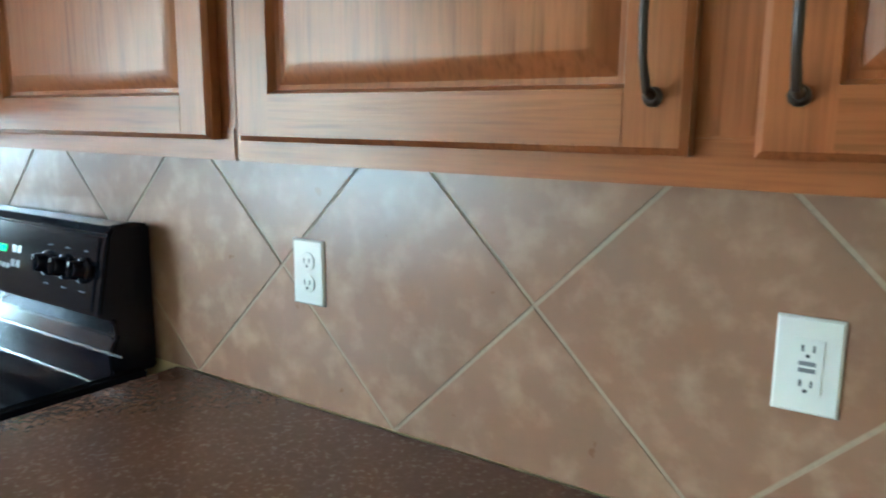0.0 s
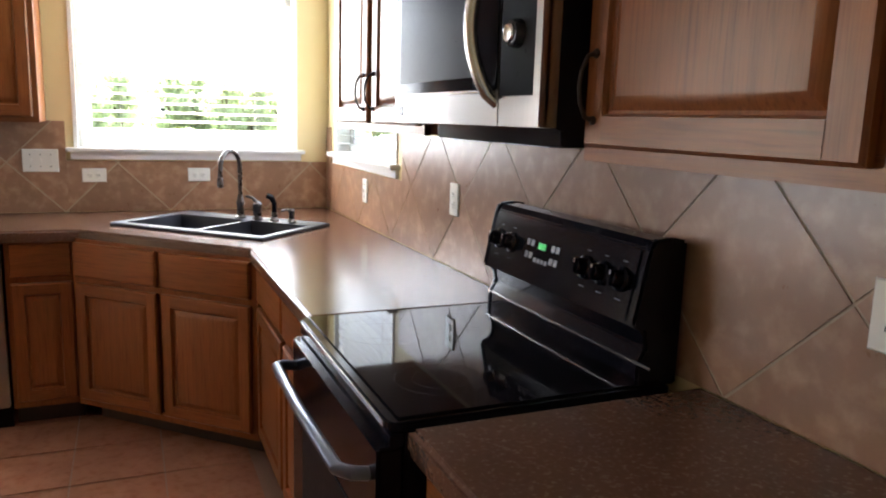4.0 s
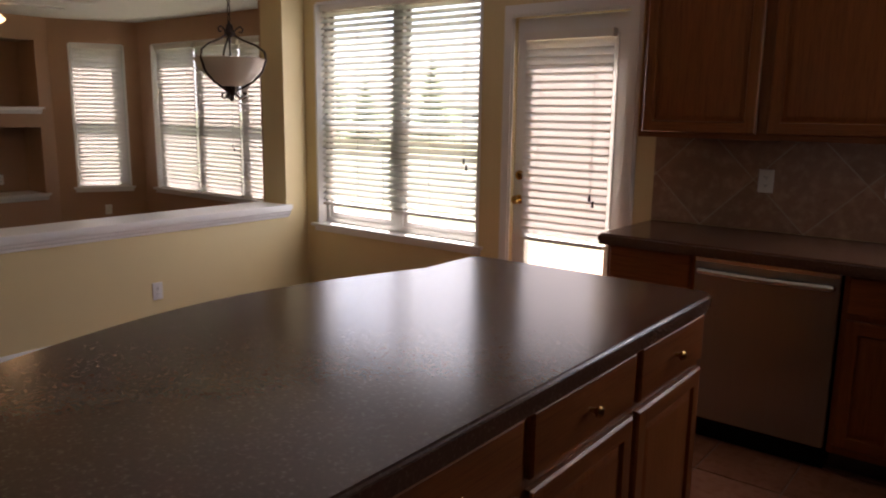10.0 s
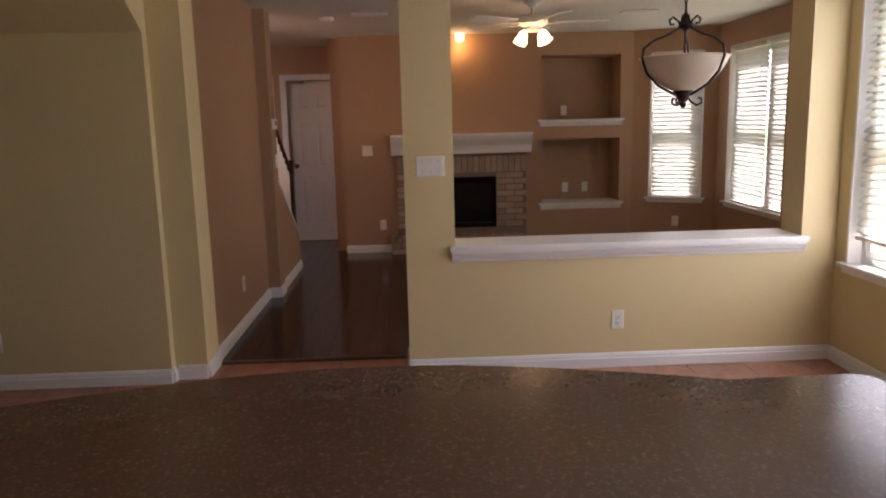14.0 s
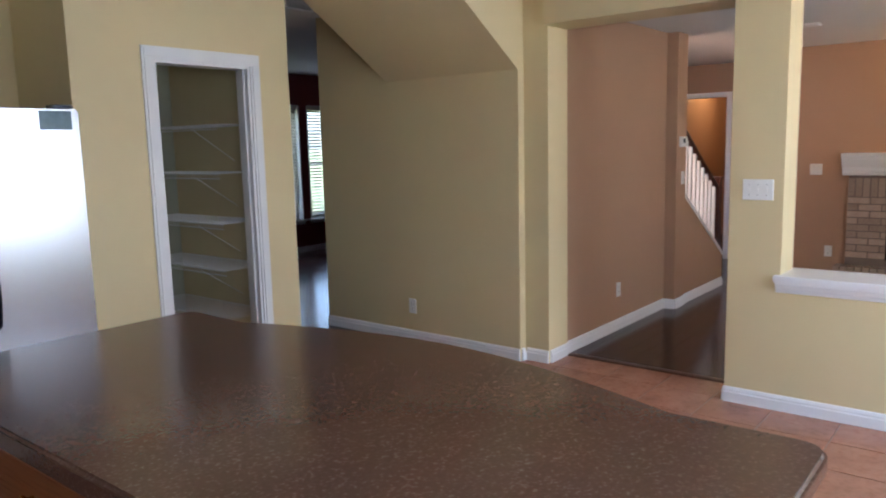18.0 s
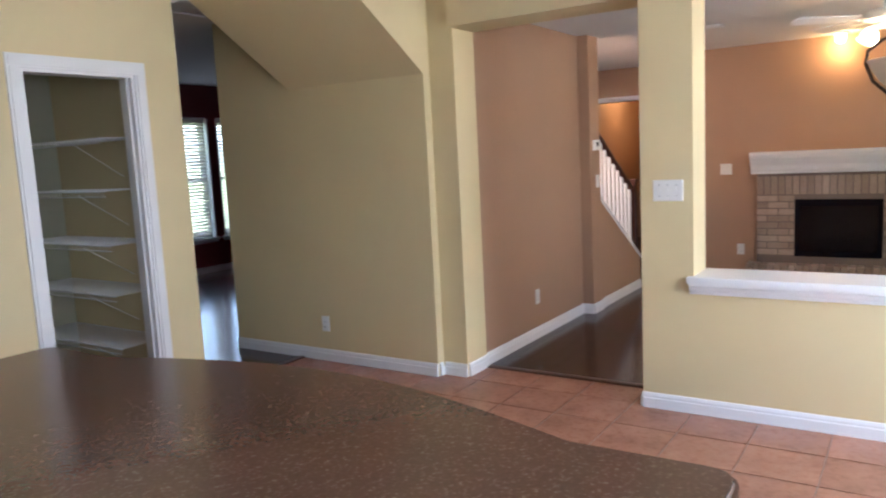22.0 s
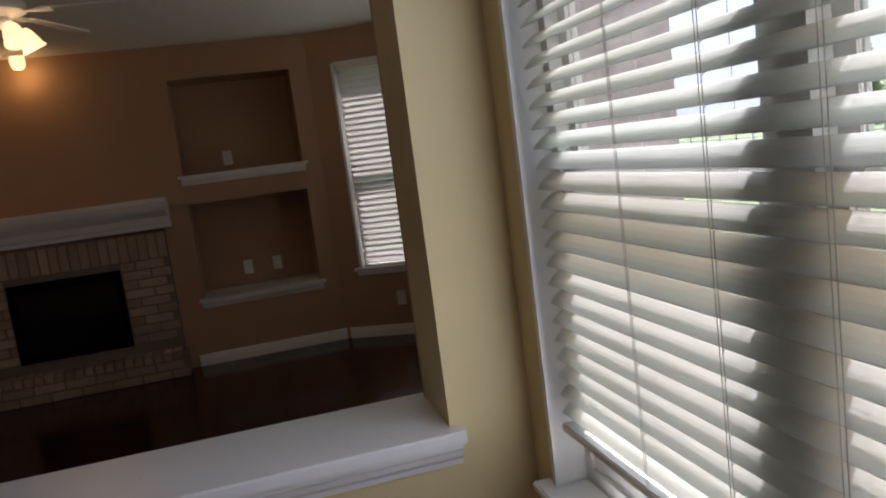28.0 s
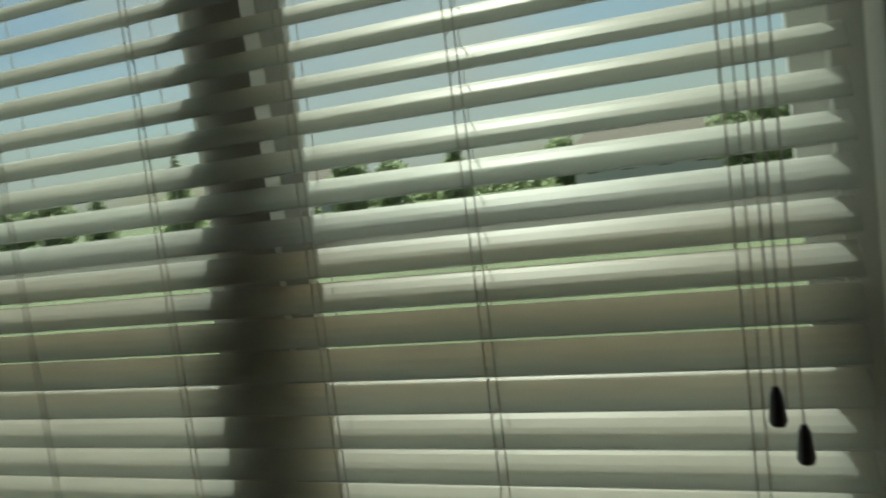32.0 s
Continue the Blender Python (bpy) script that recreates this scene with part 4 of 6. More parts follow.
for k in range(4):
    base_unit(isl_y[k + 1] - isl_y[k], W_(isl_y[k]), 1, 1, "stained oak island cabinet with a brass drawer knob", 0.61, True, "island_cabinet", group="island cabinets")
ip = thing("island_panelling", pose(0, 0, 0), "stained oak end and back panels of the island", "panel")
part("back_panel", Geo().box(-2.50, -3.70, 0.0, -2.455, -1.54, 0.875), WOOD, ip)
part("end_panel", Geo().box(-2.50, -3.722, 0.0, -1.86, -3.702, 0.875), WOOD, ip)
part("end_panel", Geo().box(-2.50, -1.538, 0.0, -1.86, -1.518, 0.875), WOOD, ip)

# ---- range ----
rg = thing("range", E_(-2.349), "black freestanding electric range with a glass cooktop", "range")
W = 0.738
part("body", Geo().box(0, -0.64, 0.06, W, -0.05, 0.895), BLACK, rg, bevel=0.003)
part("cooktop_frame", Geo().prism(rounded([(0.0, -0.672), (W, -0.672), (W, -0.06), (0.0, -0.06)], {0: 0.03, 1: 0.03}), "z", 0.895, 0.914), BLACK, rg, bevel=0.004)
part("front_edge", Geo().box(0.03, -0.6745, 0.899, W - 0.03, -0.6722, 0.910), STEELH, rg, "bright front edge of the cooktop", bevel=0.0008)
part("cooktop_glass", Geo().box(0.015, -0.650, 0.9145, W - 0.015, -0.115, 0.918), BGLASS, rg, "black ceramic glass cooktop", bevel=0.0015)
for cx, cy, r in ((0.20, -0.50, 0.115), (0.56, -0.50, 0.095), (0.20, -0.24, 0.08), (0.56, -0.24, 0.105)):
    g = Geo()
    n = 40
    for rr in (r, r * 0.62):
        v, f = [], []
        for k in range(n):
            c, s = math.cos(2 * math.pi * k / n), math.sin(2 * math.pi * k / n)
            v += [(cx + (rr - 0.0012) * c, cy + (rr - 0.0012) * s, 0.9182), (cx + rr * c, cy + rr * s, 0.9182)]
            f.append((2 * k, 2 * k + 1, (2 * k + 3) % (2 * n), (2 * k + 2) % (2 * n)))
        g.add(v, f)
    part("burner_ring", g, RING, rg, "thin grey burner marking")
prof = [(-0.115, 0.914), (-0.115, 0.955), (-0.098, 0.985), (-0.104, 1.02), (-0.135, 1.034), (-0.102, 1.194), (-0.090, 1.210), (-0.05, 1.213), (-0.012, 1.206), (-0.012, 0.90), (-0.06, 0.90)]
part("back_guard", Geo().prism(prof, "x", 0.014, W - 0.046), BLACK, rg, bevel=0.003)
for x in (0.004, W - 0.056):
    part("guard_end_cap", Geo().prism([(y - 0.004 if y < -0.08 else y, z + (0.004 if z > 1.19 else 0)) for y, z in prof], "x", x, x + 0.022), BLACK, rg, bevel=0.006)
# control face: tilted frame, local x along, z up the slope
tilted = Matrix.Translation((0, -0.1362, 1.035)) @ Matrix.Rotation(-math.atan2(0.033, 0.160), 4, "X")
face = tilted @ Matrix.Diagonal((1, 1, 0.9, 1))
part("control_glass", Geo().box(0.03, -0.0022, 0.006, W - 0.066, 0.001, 0.172).move(face), BLACK, rg, "glossy black control panel")
for x in (0.075, 0.145, 0.498, 0.566, 0.634):
    kn = part("control_knob", Geo().lathe([(0.027, 0.0), (0.027, -0.006), (0.020, -0.010), (0.019, -0.026), (0.016, -0.030)], (x, -0.002, 0.086), 22, "y").move(tilted), BLACK, rg, smooth=True)
    part("knob_grip", Geo().box(x - 0.004, -0.037, 0.077, x + 0.004, -0.028, 0.113).move(face), BLACK, kn, bevel=0.001)
    part("knob_mark", Geo().box(x - 0.001, -0.0376, 0.103, x + 0.001, -0.0365, 0.113).move(face), PLATE, kn)
part("display", Geo().box(0.282, -0.0036, 0.101, 0.318, -0.0022, 0.119).move(face), LED, rg, "lit green clock display")
for i in range(4):
    for j in range(2):
        for x0 in (0.225, 0.345):
            if i < 2:
                part("button", Geo().box(x0 + i * 0.021, -0.0036, 0.104 - j * 0.036, x0 + i * 0.021 + 0.015, -0.0022, 0.122 - j * 0.036).move(face), PANEL, rg)
for i in range(4):
    part("button", Geo().box(0.272 + i * 0.0175, -0.0036, 0.062, 0.284 + i * 0.0175, -0.0022, 0.074).move(face), PANEL, rg)
for x in (0.075, 0.145, 0.498, 0.566, 0.634):
    part("panel_legend", Geo().box(x - 0.010, -0.0030, 0.046, x + 0.010, -0.0022, 0.048).move(face), MARKING, rg)
    part("panel_legend", Geo().box(x - 0.008, -0.0030, 0.138, x + 0.008, -0.0022, 0.140).move(face), MARKING, rg)
part("steel_strip", Geo().box(0.0, -0.1175, 0.952, W, -0.1155, 0.958), STEELH, rg, "thin bright strip under the panel")
odoor = part("oven_door", Geo().box(0.008, -0.690, 0.255, W - 0.008, -0.642, 0.865), BLACK, rg, bevel=0.006)
part("oven_window", Geo().box(0.14, -0.693, 0.40, W - 0.14, -0.6895, 0.68), DGLASS, odoor, "dark oven window")
hp = [(0.055, -0.69, 0.800), (0.055, -0.722, 0.806), (0.075, -0.745, 0.81), (W / 2, -0.752, 0.812), (W - 0.075, -0.745, 0.81), (W - 0.055, -0.722, 0.806), (W - 0.055, -0.69, 0.800)]
# the handle's blue is a painted reflection
part("oven_handle", Geo().tube(hp, 0.0135, 12), HANDLE, odoor, "dark smooth handle coloured with its bluish reflection", smooth=True)
part("front_trim", Geo().box(0.0, -0.668, 0.868, W, -0.642, 0.893), BLACK, rg, bevel=0.003)
part("storage_drawer", Geo().box(0.008, -0.685, 0.075, W - 0.008, -0.642, 0.248), BLACK, rg, bevel=0.005)
for x in (0.04, W - 0.04):
    for y in (-0.55, -0.12):
        part("foot", Geo().lathe([(0.02, 0.0), (0.02, 0.02), (0.008, 0.025), (0.008, 0.06)], (x, y, 0), 10), BLACK, rg)

# ---- microwave over the range ----
mw = thing("microwave", E_(-2.366) @ pose(0, 0, 1.428), "stainless steel over-the-range microwave with a black window", "microwave")
W, HM = 0.75, 0.425
part("body", Geo().box(0, -0.385, 0, W, 0, HM), BLACK, mw, bevel=0.003)
front = [(0.0, -0.385), (W, -0.385), (W, -0.410), (W * 0.75, -0.4175), (W * 0.5, -0.420), (W * 0.25, -0.4175), (0.0, -0.410)][::-1]


def bowed(x0, x1, z0, z1, lift, n=8):
    """A strip of the bowed front, lift in front of it."""
    g = Geo()
    f = lambda x: -0.410 - 0.010 * (1 - (2 * x / W - 1) ** 2)
    xs = [x0 + (x1 - x0) * k / n for k in range(n + 1)]
    v = [(x, f(x) - lift, z) for x in xs for z in (z0, z1)] + [(x, f(x) + 0.006, z) for x in xs for z in (z0, z1)]
    m = 2 * (n + 1)
    q = [(2 * k, 2 * k + 2, 2 * k + 3, 2 * k + 1) for k in range(n)] + [(m + 2 * k + 1, m + 2 * k + 3, m + 2 * k + 2, m + 2 * k) for k in range(n)]
    q += [(2 * k, m + 2 * k, m + 2 * k + 2, 2 * k + 2) for k in range(n)] + [(2 * k + 1, 2 * k + 3, m + 2 * k + 3, m + 2 * k + 1) for k in range(n)]
    q += [(0, 1, m + 1, m), (m - 2, 2 * m - 2, 2 * m - 1, m - 1)]
    return g.add(v, q)


mdoor = part("door", bowed(0.0, 0.600, 0.005, HM - 0.075, 0.008), STEELD, mw, "brushed steel door")
part("door_core", Geo().prism(front, "z", 0.004, HM - 0.004), STEELD, mw)
part("door_window", bowed(0.010, 0.596, 0.072, HM - 0.082, 0.0105), MWGLASS, mdoor, "black glass border", smooth=True)
part("window_mesh", bowed(0.050, 0.510, 0.098, HM - 0.108, 0.0112), DGLASS, mdoor, "dark grey window mesh", smooth=True)
part("window_trim", bowed(0.012, 0.594, 0.066, 0.072, 0.0112), STEELH, mdoor)
hx = 0.574
part("door_handle", Geo().tube([(hx + 0.012 - 0.024 * math.sin(math.pi * k / 16), -0.418 - 0.050 * math.sin(math.pi * k / 16) ** 0.6, 0.045 + 0.295 * k / 16) for k in range(17)], [0.011] + [0.014] * 15 + [0.011], 14), STEELH, mdoor, "bowed steel handle", smooth=True)
part("control_panel", bowed(0.606, 0.728, 0.06, HM - 0.082, 0.009), DGLASS, mw, "black glass control panel", smooth=True)
part("dial", Geo().lathe([(0.026, 0.0), (0.026, -0.010), (0.022, -0.020), (0.010, -0.023)], (0.668, -0.420, 0.168), 24, "y"), BLACK, mw, smooth=True)
part("dial_cap", Geo().lathe([(0.017, 0.0), (0.015, -0.004), (0.004, -0.006)], (0.668, -0.443, 0.168), 20, "y"), STEELH, mw, "steel dial cap", smooth=True)
part("display", Geo().box(0.622, -0.4275, 0.262, 0.688, -0.418, 0.300), LABEL, mw, "dim clock display")
part("end_trim", bowed(0.730, W, 0.005, HM - 0.075, 0.012), STEELD, mw, "steel end trim")
part("lower_panel", bowed(0.604, 0.728, 0.005, 0.055, 0.008), STEELD, mw)
part("maker_badge", bowed(0.035, 0.070, 0.020, 0.045, 0.0095), PANEL, mw)
for k in range(6):
    part("grille_slat", bowed(0.01, W - 0.01, HM - 0.066 + k * 0.010, HM - 0.060 + k * 0.010, 0.004), STEELH, mw)
part("underside", Geo().box(0.15, -0.36, -0.030, W - 0.02, -0.03, 0.0), BLACK, mw, bevel=0.004)
for x in (0.18, 0.44):
    part("grease_filter", Geo().box(x, -0.33, -0.034, x + 0.20, -0.08, -0.029), PANEL, mw)

# ---- dishwasher ----
dw = thing("dishwasher", pose(-2.187, 0, 0), "stainless steel dishwasher under the counter", "dishwasher")
W = 0.594
part("tub", Geo().box(0.004, -0.585, 0.10, W - 0.004, -0.02, 0.868), BLACK, dw)
dd = part("door", Geo().box(0.004, -0.625, 0.115, W - 0.004, -0.586, 0.868), STEELD, dw, "brushed steel door", bevel=0.005)
part("control_strip", Geo().box(0.006, -0.628, 0.842, W - 0.006, -0.6252, 0.866), STEELH, dd)
n = 12
hb = [(0.03 + (W - 0.06) * k / n, -0.640 - 0.026 * math.sin(math.pi * k / n), 0.800) for k in range(n + 1)]
part("handle", Geo().tube([(0.03, -0.624, 0.80)] + hb + [(W - 0.03, -0.624, 0.80)], 0.016, 12), STEELH, dd, "bowed steel handle", smooth=True)
part("kick_plate", Geo().box(0.004, -0.555, 0.0, W - 0.004, -0.53, 0.11), BLACK, dw)
part("maker_badge", Geo().box(0.045, -0.6262, 0.845, 0.09, -0.6255, 0.852), PANEL, dw)

# ---- sink and taps ----
SM = Matrix.Translation((sink_c.x, sink_c.y, 0.915)) @ Matrix.Rotation(radians(-45), 4, "Z")
sk = thing("sink", SM, "black composite double bowl sink set in the corner", "sink")
a, b0, b1 = 0.42, -0.265, 0.265
holes = [(-0.375, 0.025, -0.215, 0.145), (0.055, 0.375, -0.215, 0.145)]
us = sorted({-a, a, *[h[k] for h in holes for k in (0, 1)]})
g = Geo()
for x0, x1 in zip(us, us[1:]):
    if any(h[0] < (x0 + x1) / 2 < h[1] for h in holes):
        g.box(x0, b0, 0.0005, x1, -0.215, 0.012).box(x0, 0.145, 0.0005, x1, b1, 0.012)
    else:
        g.box(x0, b0, 0.0005, x1, b1, 0.012)
part("rim", g, SINKM, sk)
part("rim_edge", Geo().tube([(-a, b0, 0.007), (a, b0, 0.007), (a, b1, 0.007), (-a, b1, 0.007), (-a, b0, 0.007)], 0.008, 8), SINKM, sk, smooth=True)
for h in holes:
    x0, x1, y0, y1 = h
    g = Geo()
    ins = 0.02
    v = [(x0, y0, 0.011), (x1, y0, 0.011), (x1, y1, 0.011), (x0, y1, 0.011), (x0 + ins, y0 + ins, -0.17), (x1 - ins, y0 + ins, -0.17), (x1 - ins, y1 - ins, -0.17), (x0 + ins, y1 - ins, -0.17)]
    g.add(v, [(0, 1, 5, 4), (1, 2, 6, 5), (2, 3, 7, 6), (3, 0, 4, 7), (4, 5, 6, 7)])
    bowl = part("bowl", g, SINKM, sk)
    part("drain", Geo().lathe([(0.045, 0.0), (0.045, 0.003), (0.02, 0.001)], ((x0 + x1) / 2, (y0 + y1) / 2, -0.169), 20), NICKEL, bowl, "metal drain")
fc = thing("faucet", SM @ pose(-0.05, 0.205, 0.012), "dull nickel gooseneck kitchen faucet", "faucet")
pts = [(0, 0, 0.10), (0, 0, 0.25)] + [(0, -0.075 + 0.075 * math.cos(t), 0.25 + 0.085 * math.sin(t)) for t in [math.pi * k / 10 for k in range(1, 11)]] + [(0, -0.152, 0.20)]
part("spout", Geo().tube(pts, 0.0115, 12), NICKEL, fc, smooth=True)
part("spout_tip", Geo().lathe([(0.012, 0.0), (0.016, -0.01), (0.016, -0.045), (0.010, -0.05)], (0, -0.152, 0.21), 14), NICKEL, fc, smooth=True)
part("base", Geo().lathe([(0.030, 0.0), (0.030, 0.006), (0.020, 0.014), (0.018, 0.06), (0.023, 0.075), (0.018, 0.09), (0.012, 0.12)], (0, 0, 0), 18), NICKEL, fc, smooth=True)
for k, (x, lab, nm) in enumerate(((0.055, "dull nickel tap lever", "tap_lever"), (0.15, "dark side sprayer", "sprayer"), (0.25, "dull nickel soap dispenser", "soap_dispenser"))):
    tp = thing(nm, SM @ pose(x, 0.205 if k else 0.200, 0.012), lab + " beside the faucet", "tap" if k < 1 else nm.replace("_", " "))
    if k == 0:
        part("base", Geo().lathe([(0.026, 0.0), (0.026, 0.006), (0.020, 0.015), (0.022, 0.05), (0.024, 0.075), (0.014, 0.09)], (0, 0, 0), 16), NICKEL, tp, smooth=True)
        part("lever", Geo().tube([(0, 0, 0.08), (-0.02, -0.01, 0.105), (-0.05, -0.03, 0.115)], [0.010, 0.008, 0.006], 10), NICKEL, tp, smooth=True)
    elif k == 1:
        part("base", Geo().lathe([(0.024, 0.0), (0.024, 0.006), (0.016, 0.015), (0.015, 0.04)], (0, 0, 0), 16), NICKEL, tp, smooth=True)
        part("spray_head", Geo().tube([(0, 0, 0.03), (0, 0, 0.085), (-0.008, -0.012, 0.115), (-0.025, -0.028, 0.125)], [0.011, 0.013, 0.015, 0.014], 12), BLACK, tp, smooth=True)
    else:
        part("base", Geo().lathe([(0.022, 0.0), (0.022, 0.006), (0.014, 0.015), (0.013, 0.045), (0.018, 0.055), (0.012, 0.066)], (0, 0, 0), 16), NICKEL, tp, smooth=True)
        part("spout", Geo().tube([(0, 0, 0.058), (-0.02, -0.02, 0.062), (-0.035, -0.035, 0.055)], 0.006, 8), NICKEL, tp, smooth=True)

# ---- refrigerator ----
fr = thing("refrigerator", pose(-3.005, -5.0, 0), "stainless steel side-by-side refrigerator with black sides", "refrigerator")
W, HR = 0.93, 1.745                                            # local x east, front towards +y
part("body", Geo().box(0.005, -0.78, 0.02, W - 0.005, -0.075, HR - 0.01), BLACK, fr, bevel=0.004)
xm = 0.515
doors = []
for x0, x1, nm in ((0.0, xm - 0.006, "fresh_food_door"), (xm + 0.006, W, "freezer_door")):
    d = part(nm, Geo().box(x0, -0.070, 0.10, x1, 0.0, HR), STEEL, fr, "brushed steel door", bevel=0.010, smooth=True)
    part("hinge_cap", Geo().box(x0 + 0.02 if x0 == 0 else x1 - 0.12, -0.10, HR + 0.001, x0 + 0.12 if x0 == 0 else x1 - 0.02, -0.01, HR + 0.022), BLACK, d, "black hinge cap", bevel=0.004)
    doors.append(d)
# black strip added to darken the gap between the doors like shade
part("gap_shade_strip", Geo().box(xm - 0.005, -0.068, 0.11, xm + 0.005, -0.008, HR - 0.01), SOOT, fr, "black strip put in for the shade of the door gap")
for k, x in enumerate((xm - 0.036, xm + 0.036)):
    hp = [(x, -0.002, 0.72), (x, 0.035, 0.735), (x, 0.060, 0.85), (x, 0.066, 1.10), (x, 0.060, 1.36), (x, 0.035, 1.475), (x, -0.002, 1.49)]
    part("door_handle", Geo().tube(hp, [0.017, 0.016, 0.014, 0.013, 0.014, 0.016, 0.017], 12), BLACK, doors[k], "long black bowed handle", smooth=True)
x0, x1, z0, z1 = 0.605, 0.875, 0.915, 1.335
part("dispenser_frame", holed(Geo(), "y", 0.001, 0.012, x0, x1, z0, z1, [(x0 + 0.03, x1 - 0.03, z0 + 0.03, z0 + 0.25)]), BLACK, doors[1], "black ice and water dispenser", bevel=0.002)
part("dispenser_recess", Geo().box(x0 + 0.03, 0.0012, z0 + 0.03, x1 - 0.03, 0.003, z0 + 0.25), SOOT, doors[1])
part("dispenser_control", Geo().box(x0 + 0.03, 0.0125, z0 + 0.275, x1 - 0.03, 0.014, z1 - 0.03), BGLASS, doors[1])
for k in range(4):
    part("dispenser_button", Geo().box(x0 + 0.045 + k * 0.05, 0.0143, z0 + 0.30, x0 + 0.075 + k * 0.05, 0.0155, z0 + 0.325), MARKING, doors[1])
for x in (x0 + 0.08, x0 + 0.15):
    part("dispenser_paddle", Geo().box(x, 0.0035, z0 + 0.12, x + 0.04, 0.011, z0 + 0.235), BLACK, doors[1], bevel=0.002)
part("drip_tray", Geo().box(x0 + 0.035, 0.004, z0 + 0.031, x1 - 0.035, 0.0118, z0 + 0.04), SLOT, doors[1])
part("energy_sticker", Geo().box(0.04, 0.0006, 1.645, 0.195, 0.0014, 1.735), LABEL, doors[0], "grey blue paper sticker")
part("toe_grille", Geo().box(0.01, -0.06, 0.015, W - 0.01, -0.045, 0.092), BLACK, fr)
for k in range(5):
    part("grille_bar", Geo().box(0.03, -0.045, 0.022 + k * 0.014, W - 0.03, -0.040, 0.030 + k * 0.014), SLOT, fr)
for x in (0.08, W - 0.08):
    for y in (-0.10, -0.70):
        part("wheel", Geo().lathe([(0.022, -0.012), (0.022, 0.012)], (x, y, 0.022), 14, "x"), BLACK, fr)


# ---- wall plates ----
def outlet(at, label="white duplex outlet plate", flat=False):
    """Local x along the wall, -y out of it, z up; centred."""
    ob = thing("outlet", at, label, "outlet", "outlets")
    w, h = (0.0575, 0.036) if flat else (0.036, 0.0575)
    part("cover_plate", Geo().rings(2 * w, 2 * h, 0.006, [(0.0, 0.003), (0.003, 0.006)]).move(pose(-w, 0, -h)), PLATE, ob)
    for s in (-0.0195, 0.0195):
        cx, cz = (s, 0) if flat else (0, s)
        r = part("receptacle", Geo().lathe([(0.0165, -0.006), (0.0165, -0.0078), (0.015, -0.0082)], (cx, 0, cz), 16, "y"), PLATE, ob, smooth=True)
        for dx in (-0.006, 0.006):
            part("slot", Geo().box(cx + dx - 0.0012, -0.0088, cz - 0.002, cx + dx + 0.0012, -0.0083, cz + 0.006), SLOT, r)
        part("slot", Geo().lathe([(0.0026, -0.0083), (0.0026, -0.0088)], (cx, 0, cz - 0.008), 8, "y"), SLOT, r)
    return ob


def safety_outlet(at, label):
    """A plate with one tall rectangular receptacle and two test bars."""
    ob = thing("outlet", at, label, "outlet", "outlets")
    part("cover_plate", Geo().rings(0.072, 0.115, 0.006, [(0.0, 0.003), (0.003, 0.006)]).move(pose(-0.036, 0, -0.0575)), PLATE, ob)
    r = part("receptacle", Geo().box(-0.0165, -0.0085, -0.0335, 0.0165, -0.005, 0.0335), PLATE, ob, bevel=0.001)
    for z in (-0.021, 0.021):
        for dx in (-0.006, 0.006):
            part("slot", Geo().box(dx - 0.0012, -0.0092, z - 0.003, dx + 0.0012, -0.0084, z + 0.005), SLOT, r)
        part("slot", Geo().lathe([(0.0024, -0.0084), (0.0024, -0.0092)], (0, 0, z - 0.008), 8, "y"), SLOT, r)
    for z in (-0.004, 0.004):
        part("test_bar", Geo().box(-0.009, -0.0096, z - 0.0025, 0.009, -0.0084, z + 0.0025), PANEL, r, "small grey test bar")
    return ob


def switch(at, gangs=1, label="white light switch plate"):
    ob = thing("light_switch", at, label, "switch", "switches")
    w, h = 0.0125 + 0.023 * gangs, 0.0575
    part("cover_plate", Geo().rings(2 * w, 2 * h, 0.006, [(0.0, 0.003), (0.003, 0.006)]).move(pose(-w, 0, -h)), PLATE, ob)
    for k in range(gangs):
        x = (k - (gangs - 1) / 2) * 0.046
        part("toggle", Geo().box(x - 0.005, -0.016, -0.004, x + 0.005, -0.006, 0.010), PLATE, ob, bevel=0.001)
        part("screw", Geo().lathe([(0.003, -0.006), (0.003, -0.0068)], (x, 0, 0.03), 8, "y").lathe([(0.003, -0.006), (0.003, -0.0068)], (x, 0, -0.03), 8, "y"), NICKEL, ob)
    return ob


EW = lambda y, z: pose(-0.0075, y, z, 0, 0, -90)
outlet(EW(-3.505, 1.163), "cream duplex outlet beside the range")
safety_outlet(EW(-4.298, 1.152), "cream safety outlet over the long counter")
outlet(EW(-1.851, 1.163), "cream duplex outlet over the corner counter")
switch(EW(-0.775, 1.088), 1, "cream switch near the corner window")
NWL = lambda x, z: pose(x, -0.0075, z)
outlet(NWL(-2.075, 1.163), "cream duplex outlet over the dishwasher")
switch(NWL(-1.476, 1.178), 3, "cream triple switch plate under the sink window")
outlet(NWL(-1.234, 1.104), "cream sideways outlet under the sink window", True)
outlet(NWL(-0.717, 1.107), "cream sideways outlet under the sink window", True)
WW = lambda y, z, x=XW: pose(x, y, z, 0, 0, 90)
outlet(WW(-1.312, 0.293), "white duplex outlet low on the half wall")
switch(WW(-2.413, 1.237), 3, "white triple switch plate at the end of the half wall")
outlet(WW(-4.964, 0.28, -5.46), "white outlet on the wall under the stairs")
outlet(pose(-6.66, -3.80, 0.33, 0, 0, 180), "white outlet on the tan hall wall")
switch(WW(-3.02, 1.175, -9.72), 2, "white switch plate beside the fireplace")
outlet(WW(-2.87, 0.32, -9.72), "white outlet beside the fireplace")
